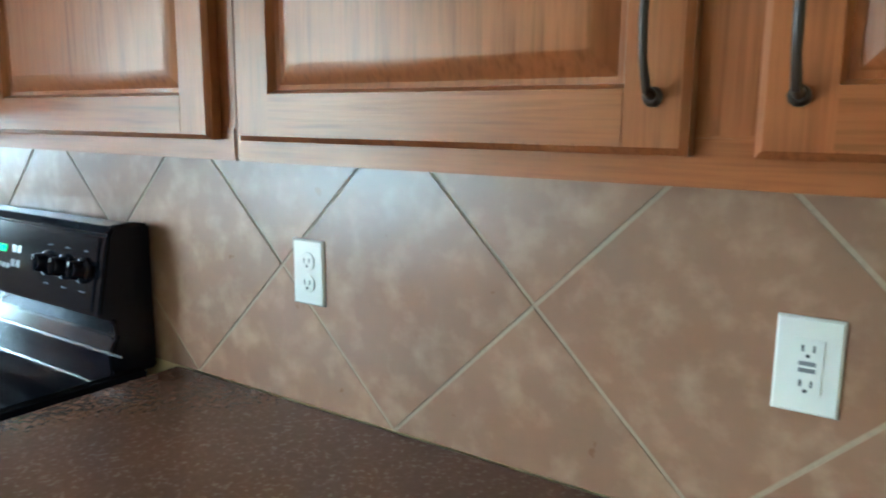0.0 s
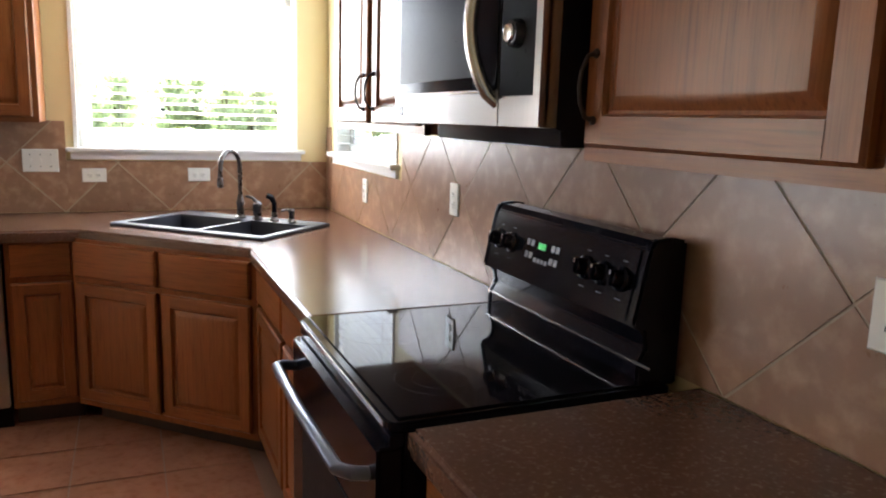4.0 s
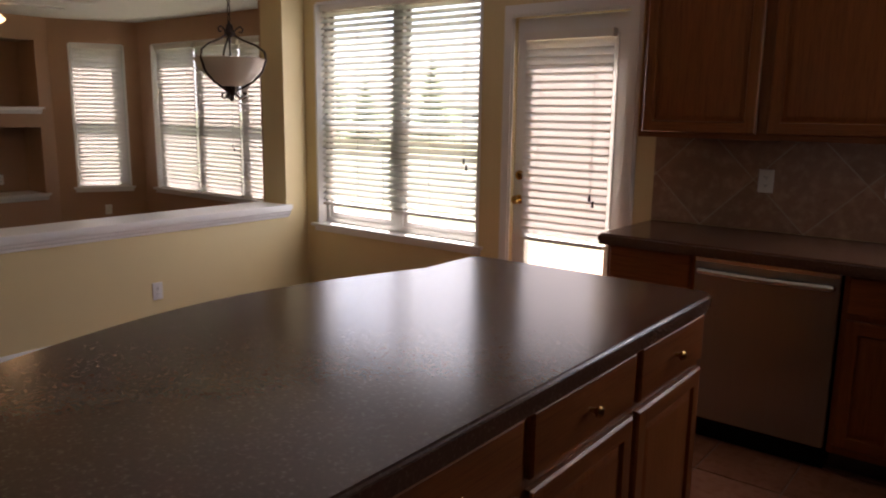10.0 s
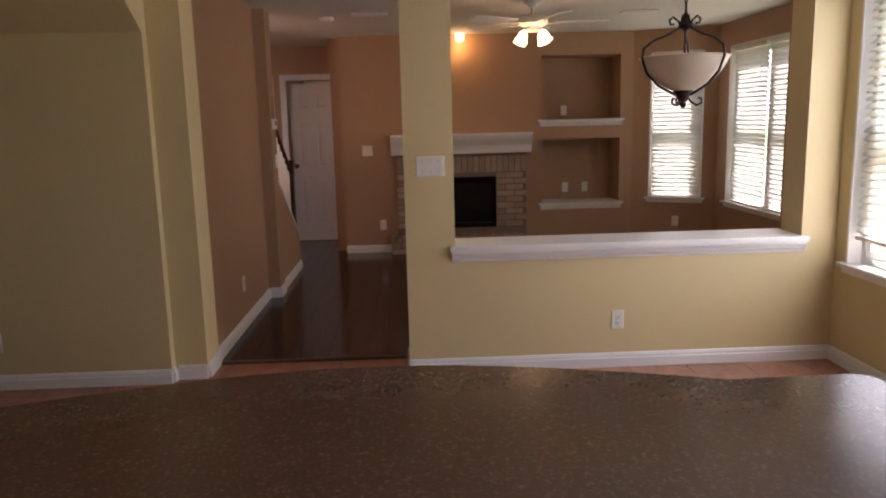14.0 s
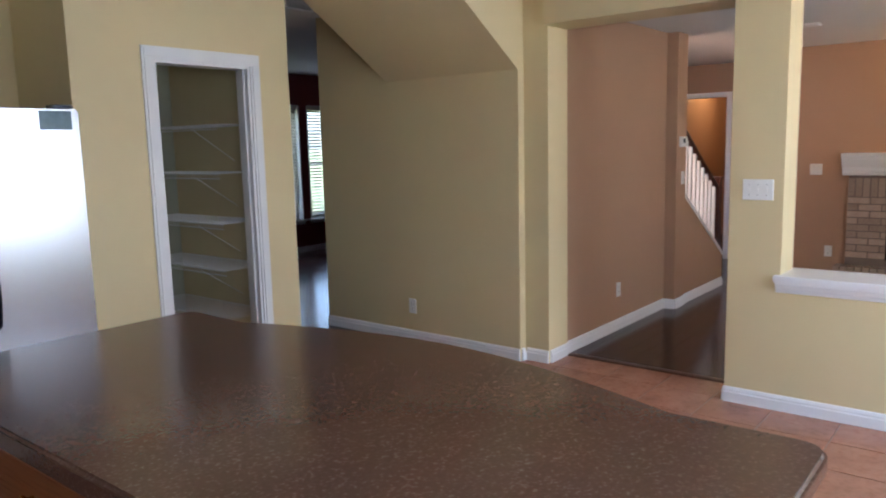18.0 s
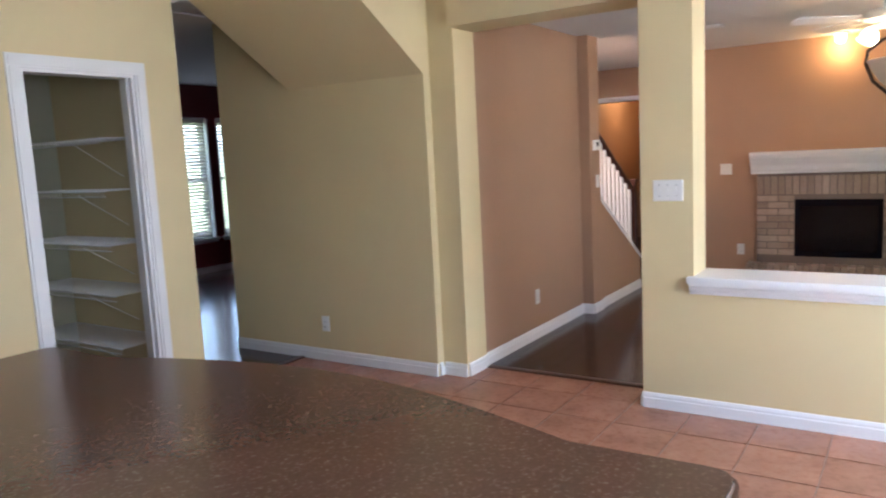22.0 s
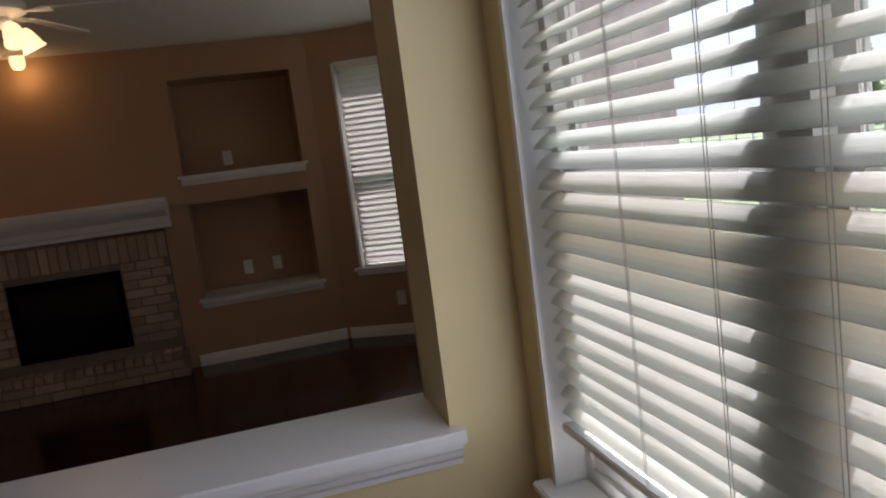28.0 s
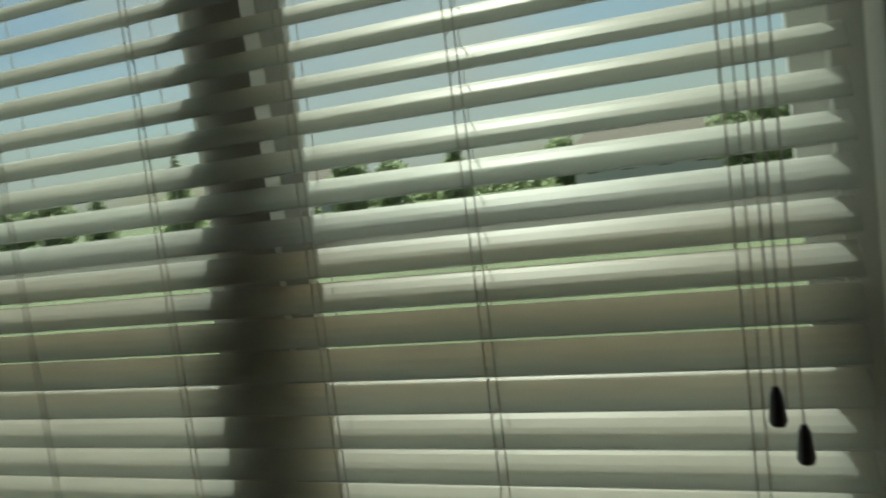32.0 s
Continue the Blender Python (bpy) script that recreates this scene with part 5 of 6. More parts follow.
outlet(BAY @ pose(0.5, 0, 0.30), "white outlet low in the bay")
for y in (-0.66, -0.42):
    outlet(WW(y, 0.66, -10.15), "white outlet at the back of the lower niche")
outlet(WW(-0.68, 1.58, -10.15), "white outlet at the back of the upper niche")
th = thing("thermostat", pose(-7.72, -3.70, 1.50, 0, 0, 180), "white wall thermostat on the tan pilaster", "thermostat")
part("case", Geo().rings(0.13, 0.09, 0.025, [(0.0, 0.018), (0.006, 0.024)]).move(pose(-0.065, 0, -0.045)), PLATE, th)
part("screen", Geo().box(-0.035, -0.0255, -0.012, 0.02, -0.0242, 0.028), SLOT, th, "dark thermostat screen")
switch(pose(-7.75, -3.70, 1.18, 0, 0, 180), 1, "white switch under the thermostat")

# ---- fireplace ----
fp = thing("fireplace", pose(-9.62, -1.95, 0), "cream brick fireplace with a white mantel", "fireplace")
Y0, Y1 = -0.745, 0.735                                         # local y along the wall, front towards +x
g = holed(Geo(), "x", -0.099, -0.012, Y0, Y1, 0.17, 1.14, [(-0.385, 0.385, 0.275, 0.855)])
part("brick_core", g, MORTAR, fp)
part("hearth_core", Geo().box(-0.099, Y0 - 0.075, 0.0, 0.118, Y1 + 0.02, 0.165), MORTAR, fp)
part("firebox", Geo().box(-0.090, -0.384, 0.276, -0.08, 0.384, 0.854), SOOT, fp, "sooty black firebox")
part("firebox_frame", holed(Geo(), "x", -0.03, 0.004, -0.385, 0.385, 0.275, 0.855, [(-0.345, 0.345, 0.33, 0.79)]), BLACK, fp, "black metal fire surround", bevel=0.002)
part("fire_glass", Geo().box(-0.02, -0.345, 0.33, -0.016, 0.345, 0.79), FGLASS, fp, "dark glass fire door")
bme = {}


def brick(l, h, d, at):
    key = (round(l, 3), round(h, 3))
    if key not in bme:
        bme[key] = Geo().box(-d, -l / 2, -h / 2, 0, l / 2, h / 2).mesh("brick", BRICK, 0.003)
    return share("brick", bme[key], fp, at)


BL, BH, J = 0.195, 0.057, 0.012
z, row = 0.285, 0
while z + BH < 0.945:
    y = Y0 + 0.002 - (BL + J) / 2 * (row % 2)
    while y < Y1 - 0.02:
        a, b = max(y, Y0 + 0.002), min(y + BL, Y1 - 0.002)
        for c, d in ((a, min(b, -0.392)), (max(a, 0.392), b)) if z < 0.86 else ((a, b),):
            if d - c > 0.03:
                brick(d - c, BH, 0.02, pose(random.uniform(-0.002, 0.002), (c + d) / 2, z + BH / 2, random.uniform(-0.4, 0.4)))
        y += BL + J
    z += BH + J
    row += 1
y = Y0 + 0.03
while y < Y1 - 0.02:                                            # soldier course under the mantel
    brick(0.056, 0.185, 0.02, pose(random.uniform(-0.002, 0.002), y, z + 0.0925))
    y += 0.0675
z2 = 0.002
for r in range(2):
    y = Y0 - 0.07 - (BL + J) / 2 * r
    while y < Y1:
        a, b = max(y, Y0 - 0.07), min(y + BL, Y1 + 0.015)
        if b - a > 0.03:
            share("brick", Geo().box(-0.09, -(b - a) / 2, -0.0285, 0, (b - a) / 2, 0.0285).mesh("brick", BRICK, 0.003), fp, pose(0.13, (a + b) / 2, 0.035 + r * 0.069))
        y += BL + J
y = Y0 - 0.055
while y < Y1:
    share("brick", bme.setdefault("hearth", Geo().box(-0.10, -0.028, -0.03, 0.10, 0.028, 0.03).mesh("brick", BRICK, 0.003)), fp, pose(0.032, y, 0.172 + random.uniform(-0.001, 0.001)))
    y += 0.0675
mant = thing("mantel", pose(-9.62, -1.95, 1.12), "white moulded wooden mantel shelf", "mantel")
mp_ = [(-0.10, 0.0), (0.030, 0.0), (0.034, 0.030), (0.050, 0.040), (0.060, 0.085), (0.095, 0.130), (0.115, 0.160), (0.120, 0.185), (0.135, 0.190), (0.135, 0.222), (-0.10, 0.222)]
part("shelf", Geo().prism([(p[0], p[1]) for p in mp_], "y", -0.80, 0.79), WHITE, mant)
for k, (z0, lab) in enumerate(((1.455, "upper"), (0.50, "lower"))):
    ns = thing("niche_shelf", pose(-9.72, -0.5675, z0), "white moulded shelf edge of the %s niche" % lab, "shelf", "niche shelves")
    part("board", Geo().box(-0.42, -0.4515, 0.001, 0.0, 0.4515, 0.018).box(0.0, -0.49, 0.0, 0.045, 0.49, 0.020), WHITE, ns)
    part("moulding", Geo().prism([(0.001, -0.055), (0.010, -0.055), (0.018, -0.035), (0.034, -0.016), (0.036, 0.0), (0.001, 0.0)], "y", -0.47, 0.47), WHITE, ns)

# ---- ceiling fan ----
fan = thing("ceiling_fan", pose(-7.42, -1.50, HF), "white ceiling fan with lit tulip glass shades", "ceiling fan")
part("canopy", Geo().lathe([(0.065, 0.0), (0.065, -0.02), (0.03, -0.055), (0.013, -0.06)], (0, 0, 0), 24), WHITE, fan, smooth=True)
part("rod", Geo().tube([(0, 0, -0.05), (0, 0, -0.12)], 0.012, 10), WHITE, fan, smooth=True)
part("motor", Geo().lathe([(0.03, -0.115), (0.10, -0.125), (0.125, -0.15), (0.125, -0.185), (0.09, -0.205), (0.06, -0.21), (0.055, -0.245), (0.02, -0.25)], (0, 0, 0), 28), WHITE, fan, smooth=True)
for k in range(5):
    m = pose(0, 0, 0, 0, 0, 72 * k + 14)
    bl = part("blade", Geo().prism(rounded([(0.19, -0.055), (0.62, -0.07), (0.62, 0.07), (0.19, 0.055)], {1: 0.05, 2: 0.05}), "z", -0.003, 0.003).move(m @ pose(0, 0, -0.178, 11, 0, 0)), WHITE, fan, "white wooden blade")
    part("blade_iron", Geo().prism([(0.10, -0.018), (0.23, -0.03), (0.23, 0.03), (0.10, 0.018)], "z", -0.190, -0.185).move(m), WHITE, bl)
for k in range(4):
    a = radians(90 * k + 40)
    c, s = math.cos(a), math.sin(a)
    sh = part("lamp_arm", Geo().tube([(0.03 * c, 0.03 * s, -0.235), (0.08 * c, 0.08 * s, -0.232), (0.10 * c, 0.10 * s, -0.25)], 0.009, 8), WHITE, fan, smooth=True)
    g = Geo().lathe([(0.020, 0.0), (0.034, -0.02), (0.042, -0.05), (0.046, -0.075), (0.055, -0.095), (0.050, -0.095), (0.02, -0.07)], (0, 0, 0), 18)
    part("glass_shade", g.move(Matrix.Translation((0.10 * c, 0.10 * s, -0.25)) @ Matrix.Rotation(radians(28), 4, Vector((s, -c, 0)))), LAMP, fan, "lit frosted tulip shade", smooth=True)
lamp = new("fan_lamp", bpy.data.lights.new("fan_lamp", "POINT"))
lamp.data.energy, lamp.data.color, lamp.data.shadow_soft_size = 0.40, (1.0, 0.62, 0.30), 0.08
lamp.location = (-7.42, -1.50, HF - 0.40)
# recessed spot over the mantel
sp = thing("recessed_light", pose(-9.57, -1.95, HF), "small lit recessed ceiling light over the mantel", "ceiling light")
part("trim_ring", Geo().lathe([(0.075, -0.001), (0.075, -0.008), (0.055, -0.012), (0.050, -0.003)], (0, 0, 0), 24), WHITE, sp, smooth=True)
part("bulb", Geo().lathe([(0.044, -0.004), (0.050, -0.040), (0.046, -0.075), (0.030, -0.095), (0.004, -0.100)], (0, 0, 0), 20), LAMP, sp, "lit bulb", smooth=True)
spot = new("recessed_lamp", bpy.data.lights.new("recessed_lamp", "POINT"))
spot.data.energy, spot.data.color, spot.data.shadow_soft_size = 0.32, (1.0, 0.56, 0.18), 0.04
spot.location = (-9.57, -1.95, HF - 0.13)

# ---- pendant ----
PX, PY = -4.69, -1.24
pd = thing("pendant_lamp", pose(PX, PY, 1.525), "dark iron pendant with an alabaster glass bowl", "pendant lamp")
part("bowl", Geo().lathe([(0.02, 0.075), (0.06, 0.085), (0.115, 0.115), (0.165, 0.165), (0.185, 0.20), (0.198, 0.228), (0.205, 0.232), (0.198, 0.236), (0.180, 0.205), (0.158, 0.168), (0.11, 0.122), (0.06, 0.092), (0.015, 0.083)], (0, 0, 0), 36), BOWL, pd, "cream alabaster glass bowl", smooth=True)
for k in range(3):
    a = radians(120 * k + 35)
    prof = [(0.012, 0.420), (0.020, 0.388), (0.035, 0.358), (0.085, 0.332), (0.150, 0.308), (0.198, 0.272), (0.205, 0.225), (0.180, 0.160), (0.125, 0.105), (0.060, 0.070), (0.022, 0.055)]
    part("cage_rod", Geo().tube([(r * math.cos(a), r * math.sin(a), h) for r, h in prof], 0.0062, 8), BRONZE, pd, "bent dark iron rod", smooth=True)
    up = [(0.020, 0.365), (0.035, 0.393), (0.060, 0.410), (0.078, 0.397), (0.072, 0.377), (0.056, 0.380)]
    part("scroll", Geo().tube([(r * math.cos(a), r * math.sin(a), h) for r, h in up], 0.0052, 8), BRONZE, pd, smooth=True)
    dn = [(0.018, 0.055), (0.035, 0.028), (0.060, 0.012), (0.082, 0.022), (0.080, 0.044), (0.064, 0.044)]
    part("scroll", Geo().tube([(r * math.cos(a + 0.5), r * math.sin(a + 0.5), h) for r, h in dn], 0.0052, 8), BRONZE, pd, smooth=True)
part("hub", Geo().lathe([(0.006, 0.0), (0.016, 0.012), (0.012, 0.025), (0.024, 0.038), (0.040, 0.062), (0.046, 0.080), (0.02, 0.086)], (0, 0, 0), 20), BRONZE, pd, smooth=True)
part("stem", Geo().tube([(0, 0, 0.08), (0, 0, 0.365)], 0.006, 8).lathe([(0.008, 0.350), (0.026, 0.360), (0.030, 0.375), (0.014, 0.395), (0.010, 0.425), (0.004, 0.440)], (0, 0, 0), 16), BRONZE, pd, smooth=True)
for k in range(12):
    z = 0.450 + k * 0.052
    if z < H - 1.525 - 0.05:
        pts = [(0.0085 * math.cos(t), 0, z + 0.030 * math.sin(t)) for t in [2 * math.pi * j / 12 for j in range(13)]]
        if k % 2:
            pts = [(0, p[0], p[2]) for p in pts]
        part("chain_link", Geo().tube(pts, 0.0028, 6, False), BRONZE, pd, smooth=True)
part("ceiling_canopy", Geo().lathe([(0.065, H - 1.525), (0.065, H - 1.54), (0.03, H - 1.565), (0.008, H - 1.575)], (0, 0, 0), 24), BRONZE, pd, smooth=True)

# ---- vents and detectors on the ceilings ----
def vent(x, y, z, w, d, rz=0.0):
    v = thing("ceiling_vent", pose(x, y, z, 0, 0, rz), "white slotted ceiling air vent", "vent", "ceiling vents")
    part("frame", Geo().box(-w / 2, -d / 2, -0.012, w / 2, -d / 2 + 0.025, -0.001).box(-w / 2, d / 2 - 0.025, -0.012, w / 2, d / 2, -0.001).box(-w / 2, -d / 2 + 0.025, -0.012, -w / 2 + 0.025, d / 2 - 0.025, -0.001).box(w / 2 - 0.025, -d / 2 + 0.025, -0.012, w / 2, d / 2 - 0.025, -0.001), WHITE, v)
    # flat dark sheet in place of the shade between the slats
    part("backing", Geo().box(-w / 2 + 0.025, -d / 2 + 0.025, -0.004, w / 2 - 0.025, d / 2 - 0.025, -0.001), SLOT, v, "dark sheet standing in for the shade behind the slats")
    n = max(3, int(w / 0.034))
    for k in range(n):
        x0 = -w / 2 + 0.03 + k * (w - 0.06) / n
        part("slat", Geo().prism([(x0, -0.011), (x0 + 0.006, -0.008), (x0 + 0.006, -0.007), (x0, -0.010)], "y", -d / 2 + 0.026, d / 2 - 0.026), WHITE, v)


vent(-8.15, -0.40, HF, 0.16, 0.32)
vent(-8.04, -2.85, HF, 0.16, 0.32)
vent(-4.95, -5.50, H, 0.50, 0.40)
dt = thing("smoke_detector", pose(-8.2, -3.25, HF), "round white smoke detector on the hall ceiling", "smoke detector")
part("case", Geo().lathe([(0.065, -0.001), (0.065, -0.02), (0.05, -0.035), (0.01, -0.038)], (0, 0, 0), 24), PLATE, dt, smooth=True)

# ---- stairs ----
st = thing("staircase", pose(-8.95, -4.90, 0), "carpetless staircase with a white balustrade and dark handrail", "staircase")
for k in range(12):
    x = k * 0.255
    part("riser", Geo().box(x, 0.0, k * 0.178, x + 0.02, 1.04, (k + 1) * 0.178 - 0.02), WHITE, st)
    part("tread", Geo().box(x - 0.025, 0.0, (k + 1) * 0.178 - 0.02, x + 0.256, 1.04, (k + 1) * 0.178 + 0.005), RAILW, st, "dark wood tread", bevel=0.004)
cap = lambda x: 0.32 + (x + 8.95) * (1.02 - 0.32) / 1.13
for k in range(10):
    x = -8.86 + k * 0.113
    part("baluster", Geo().box(x - 0.014, 1.095, cap(x) + 0.02, x + 0.014, 1.123, cap(x) + 0.66).move(Matrix.Translation((8.95, 0, 0))), WHITE, st)
part("stringer_cap", Geo().prism([(-8.97, 0.31), (-7.82, 1.02), (-7.82, 1.055), (-8.97, 0.345)], "y", 1.03, 1.19).move(Matrix.Translation((8.95, 0, 0))), WHITE, st)
part("handrail", Geo().tube([(0.0, 1.11, 0.99), (0.02, 1.11, 1.015), (1.13, 1.11, 1.70)], 0.032, 12), RAILW, st, "dark wood handrail", smooth=True)
part("newel_post", Geo().box(-0.05, 1.06, 0.0, 0.04, 1.15, 1.10).box(-0.06, 1.05, 1.10, 0.05, 1.16, 1.13), RAILW, st, "dark wood newel post", bevel=0.003)

# ---- panelled doors ----
def panel_door(name, w, h, at, label, knob_x, side=1):
    d = thing(name, at, label, "door", "", "structure")
    cols = [(0.11, w / 2 - 0.045), (w / 2 + 0.045, w - 0.11)]
    rows = [(0.22, 0.80), (0.95, 1.55), (1.68, h - 0.12)]
    part("door_leaf", Geo().box(0, -0.0088, 0.008, w, 0.0088, h), WHITE, d)
    holes = [(*c, *r) for c in cols for r in rows]
    for s in (-1, 1):
        part("door_frame", holed(Geo(), "y", s * 0.0090, s * 0.0187, 0, w, 0.008, h, holes), WHITE, d)
        for c in cols:
            for r in rows:
                pn = Geo().rings(c[1] - c[0] - 0.03, r[1] - r[0] - 0.03, 0.008, [(0.0, 0.0008), (0.026, 0.008)]).move(pose(c[0] + 0.015, 0, r[0] + 0.015))
                part("door_panel", pn.move(pose(0, -0.0090, 0) if s < 0 else pose(w, 0.0090, 0, 0, 0, 180)), WHITE, d)
        part("door_knob", Geo().lathe([(0.026, s * 0.019), (0.026, s * 0.024), (0.010, s * 0.028), (0.010, s * 0.045), (0.025, s * 0.055), (0.028, s * 0.068), (0.016, s * 0.08)], (knob_x, 0, 0.96), 18, "y"), BRASS, d, "round brass knob", smooth=True)
    for z in (0.25, 1.0, 1.8):
        part("hinge", Geo().tube([(0.0, -0.018, z - 0.045), (0.0, -0.018, z + 0.045)], 0.006, 8), BRASS, d, "brass hinge", smooth=True)
    return d


panel_door("door_2", 0.74, 2.0, pose(-1.842, -5.35, 0, 0, 0, -62), "white six panel door standing open to the utility room", 0.68)
panel_door("door_3", 0.60, 2.0, pose(-10.79, -3.455, 0, 0, 0, -99), "white panelled door standing ajar at the end of the hall", 0.54)
g = Geo().box(-12.4, -4.05, 0, -12.3, -2.4, HF).box(-12.4, -2.4, 0, -10.85, -2.3, HF).box(-12.4, -4.05, HF, -10.85, -2.3, HF + 0.1).box(-12.4, -4.05, -0.1, -10.85, -2.3, -0.005)
structure("wall_back_room", g, WHITE, "plain white back room beyond the hall door")
# corridor lit by a warm lamp beyond the second doorway
g = Geo().box(-13.2, -5.15, 0, -13.1, -4.05, HF).box(-13.1, -5.15, 0, -10.85, -5.05, HF).box(-13.1, -4.2, 0, -10.85, -4.05, HF)
structure("wall_corridor", g, TAN, "tan walls of the lit corridor")
structure("ceiling_corridor", Geo().box(-13.2, -5.15, HF, -10.85, -4.05, HF + 0.1), CEIL, "white ceiling of the corridor")
structure("floor_corridor", Geo().box(-13.2, -5.15, -0.1, -10.85, -4.05, -0.003), PLANK, "dark wood floor of the corridor")
cl_ = thing("ceiling_light", pose(-12.0, -4.62, HF), "round lit glass ceiling light of the corridor", "ceiling light")
part("base", Geo().lathe([(0.13, -0.001), (0.13, -0.02), (0.11, -0.025)], (0, 0, 0), 24), WHITE, cl_, smooth=True)
part("shade", Geo().lathe([(0.12, -0.026), (0.125, -0.05), (0.10, -0.09), (0.02, -0.11)], (0, 0, 0), 24), LAMP, cl_, "lit glass shade", smooth=True)
cor = new("corridor_lamp", bpy.data.lights.new("corridor_lamp", "POINT"))
cor.data.energy, cor.data.color, cor.data.shadow_soft_size = 0.55, (1.0, 0.62, 0.26), 0.10
cor.location = (-12.0, -4.62, HF - 0.20)

# ---- pantry shelves ----
for k, z in enumerate((0.40, 0.73, 1.04, 1.37, 1.69)):
    ps = thing("wire_shelf", pose(-4.405, -5.95, z, 0, 0, -90), "white wire shelf along the pantry wall", "shelf", "pantry shelves")
    g = Geo().tube([(-0.60, 0.36, 0), (0.50, 0.36, 0)], 0.0032, 6).tube([(-0.60, 0.36, -0.03), (0.50, 0.36, -0.03)], 0.0032, 6).tube([(-0.60, 0.0, 0), (0.50, 0.0, 0)], 0.003, 6)
    part("rail", g, WHITE, ps)
    g = Geo()
    for j in range(44):
        x = -0.59 + j * 0.025
        g.tube([(x, 0.0, 0.003), (x, 0.36, 0.003), (x, 0.363, -0.03)], 0.0012, 4, False)
    tagged(part("wire", g, WHITE, ps), kind="stuff")
    for x in (-0.28,):
        part("bracket", Geo().tube([(x, 0.01, -0.24), (x, 0.34, -0.02)], 0.0024, 6), WHITE, ps)

# ---- tiles of the backsplash ----
def backsplash(name, at, u0, u1, z0, z1, phase, holes, label):
    """Diamond-set tiles on a bed, local x along the wall and -y out of it."""
    bed = part(name, holed(Geo(), "y", -0.0055, -0.0005, u0, u1, z0, z1, holes), GROUT, None, at=at)
    tagged(bed, label, "wall", "", "structure")
    d, gap = 0.507, 0.0032
    boxes = []
    us = sorted({u0, u1, *[h[0] for h in holes], *[h[1] for h in holes]})
    us = [u for u in us if u0 <= u <= u1]
    for a, b in zip(us, us[1:]):
        hs = [h for h in holes if h[0] < (a + b) / 2 < h[1]]
        boxes.append((a, b, z0, min([z1] + [h[2] for h in hs])))
    n0, n1 = int((u0 - phase) / d) - 2, int((u1 - phase) / d) + 3
    for i in range(2 * n0, 2 * n1):
        for j in range(-1, 4):
            if (i + j) % 2 == 0:
                continue
            cx, cz, r = phase + i * d / 2, 0.915 + j * d / 2, d / 2 - gap * 1.41
            for a, b, c, e in boxes:
                p = clip([(cx - r, cz), (cx, cz - r), (cx + r, cz), (cx, cz + r)], a, b, c, e)
                if len(p) >= 3 and area(p) > 0.0008:
                    t = part("tile", Geo().prism([(x - cx, z - cz) for x, z in p], "y", -0.0072 + random.uniform(-0.0005, 0.0005), -0.004), STONE, bed)
                    t.matrix_basis = pose(cx, 0, cz)


backsplash("backsplash_east", pose(0, 0, 0, 0, 0, -90), 0.003, 5.12, 0.9155, 1.378, 1.662, [(0.10, 1.29, 1.18, 1.378)], "diamond-laid brown stone tile backsplash behind the range")
backsplash("backsplash_north", pose(0, 0, 0), -2.655, -0.009, 0.9155, 1.378, -0.36, [(-1.36, -0.009, 1.18, 1.378)], "diamond-laid brown stone tile backsplash by the sink")

# ---- outside ----
dk = thing("deck", pose(-6.2, 0.2, -0.10), "sunlit weathered wooden deck outside the nook", "deck")
for k in range(26):
    part("deck_board", Geo().box(0, 0.02 + k * 0.145, -0.03, 4.6, 0.02 + k * 0.145 + 0.138, 0.0), DECK, dk)
part("joist_skirt", Geo().box(0.0, 3.79, -0.25, 4.6, 3.82, -0.03), DECK, dk)


def leaves(g, rnd, c, l, narrow=0.6):
    """One clump of leaf at c, about l long."""
    e = Vector((rnd.gauss(0, 1), rnd.gauss(0, 1), rnd.gauss(0, 1))).normalized()
    f = e.cross(Vector((rnd.gauss(0, 1), rnd.gauss(0, 1), rnd.gauss(0, 1)))).normalized()
    g.add([c - e * l, c + f * l * narrow, c + e * l, c - f * l * narrow], [(0, 1, 2, 3)])


def tree(x, y, h, r, seed, name="tree", label="broad leafy green tree beyond the lawn", foliage=None, low=0.62):
    rnd = random.Random(seed)
    tr = thing(name, pose(x, y, -0.35), label, "tree" if name == "tree" else "bush", "trees")
    g = Geo().tube([(0, 0, 0), (0.1, 0.05, h * 0.25), (0.05, 0.1, h * 0.6)], [0.05 * h ** 0.7, 0.04 * h ** 0.7, 0.015 * h], 8)
    for k in range(5):
        a = rnd.uniform(0, 6.3)
        g.tube([(0.08, 0.06, h * 0.3), (r * 0.4 * math.cos(a), r * 0.4 * math.sin(a), h * rnd.uniform(0.5, 0.7))], [0.02 * h ** 0.8, 0.008 * h], 6)
    part("trunk", g, BARK, tr)
    g = Geo()
    for _ in range(24):
        t = rnd.uniform(0, 1)
        bz = h * (1 - low + 0.04 + (low - 0.16) * t)
        spread = r * 0.62 * math.sin(math.pi * (0.16 + 0.72 * t))
        a, q = rnd.uniform(0, 6.283), spread * math.sqrt(rnd.uniform(0, 1))
        br = r * rnd.uniform(0.26, 0.44)
        for _ in range(95):
            u, b = rnd.uniform(-1, 1), rnd.uniform(0, 6.283)
            d = br * rnd.uniform(0.45, 1.05)
            w = math.sqrt(1 - u * u)
            leaves(g, rnd, Vector((q * math.cos(a) + d * w * math.cos(b), q * math.sin(a) + d * w * math.sin(b), bz + d * u * 0.8)), br * rnd.uniform(0.17, 0.32))
    part("crown", g, foliage or LEAF, tr)
    return tr


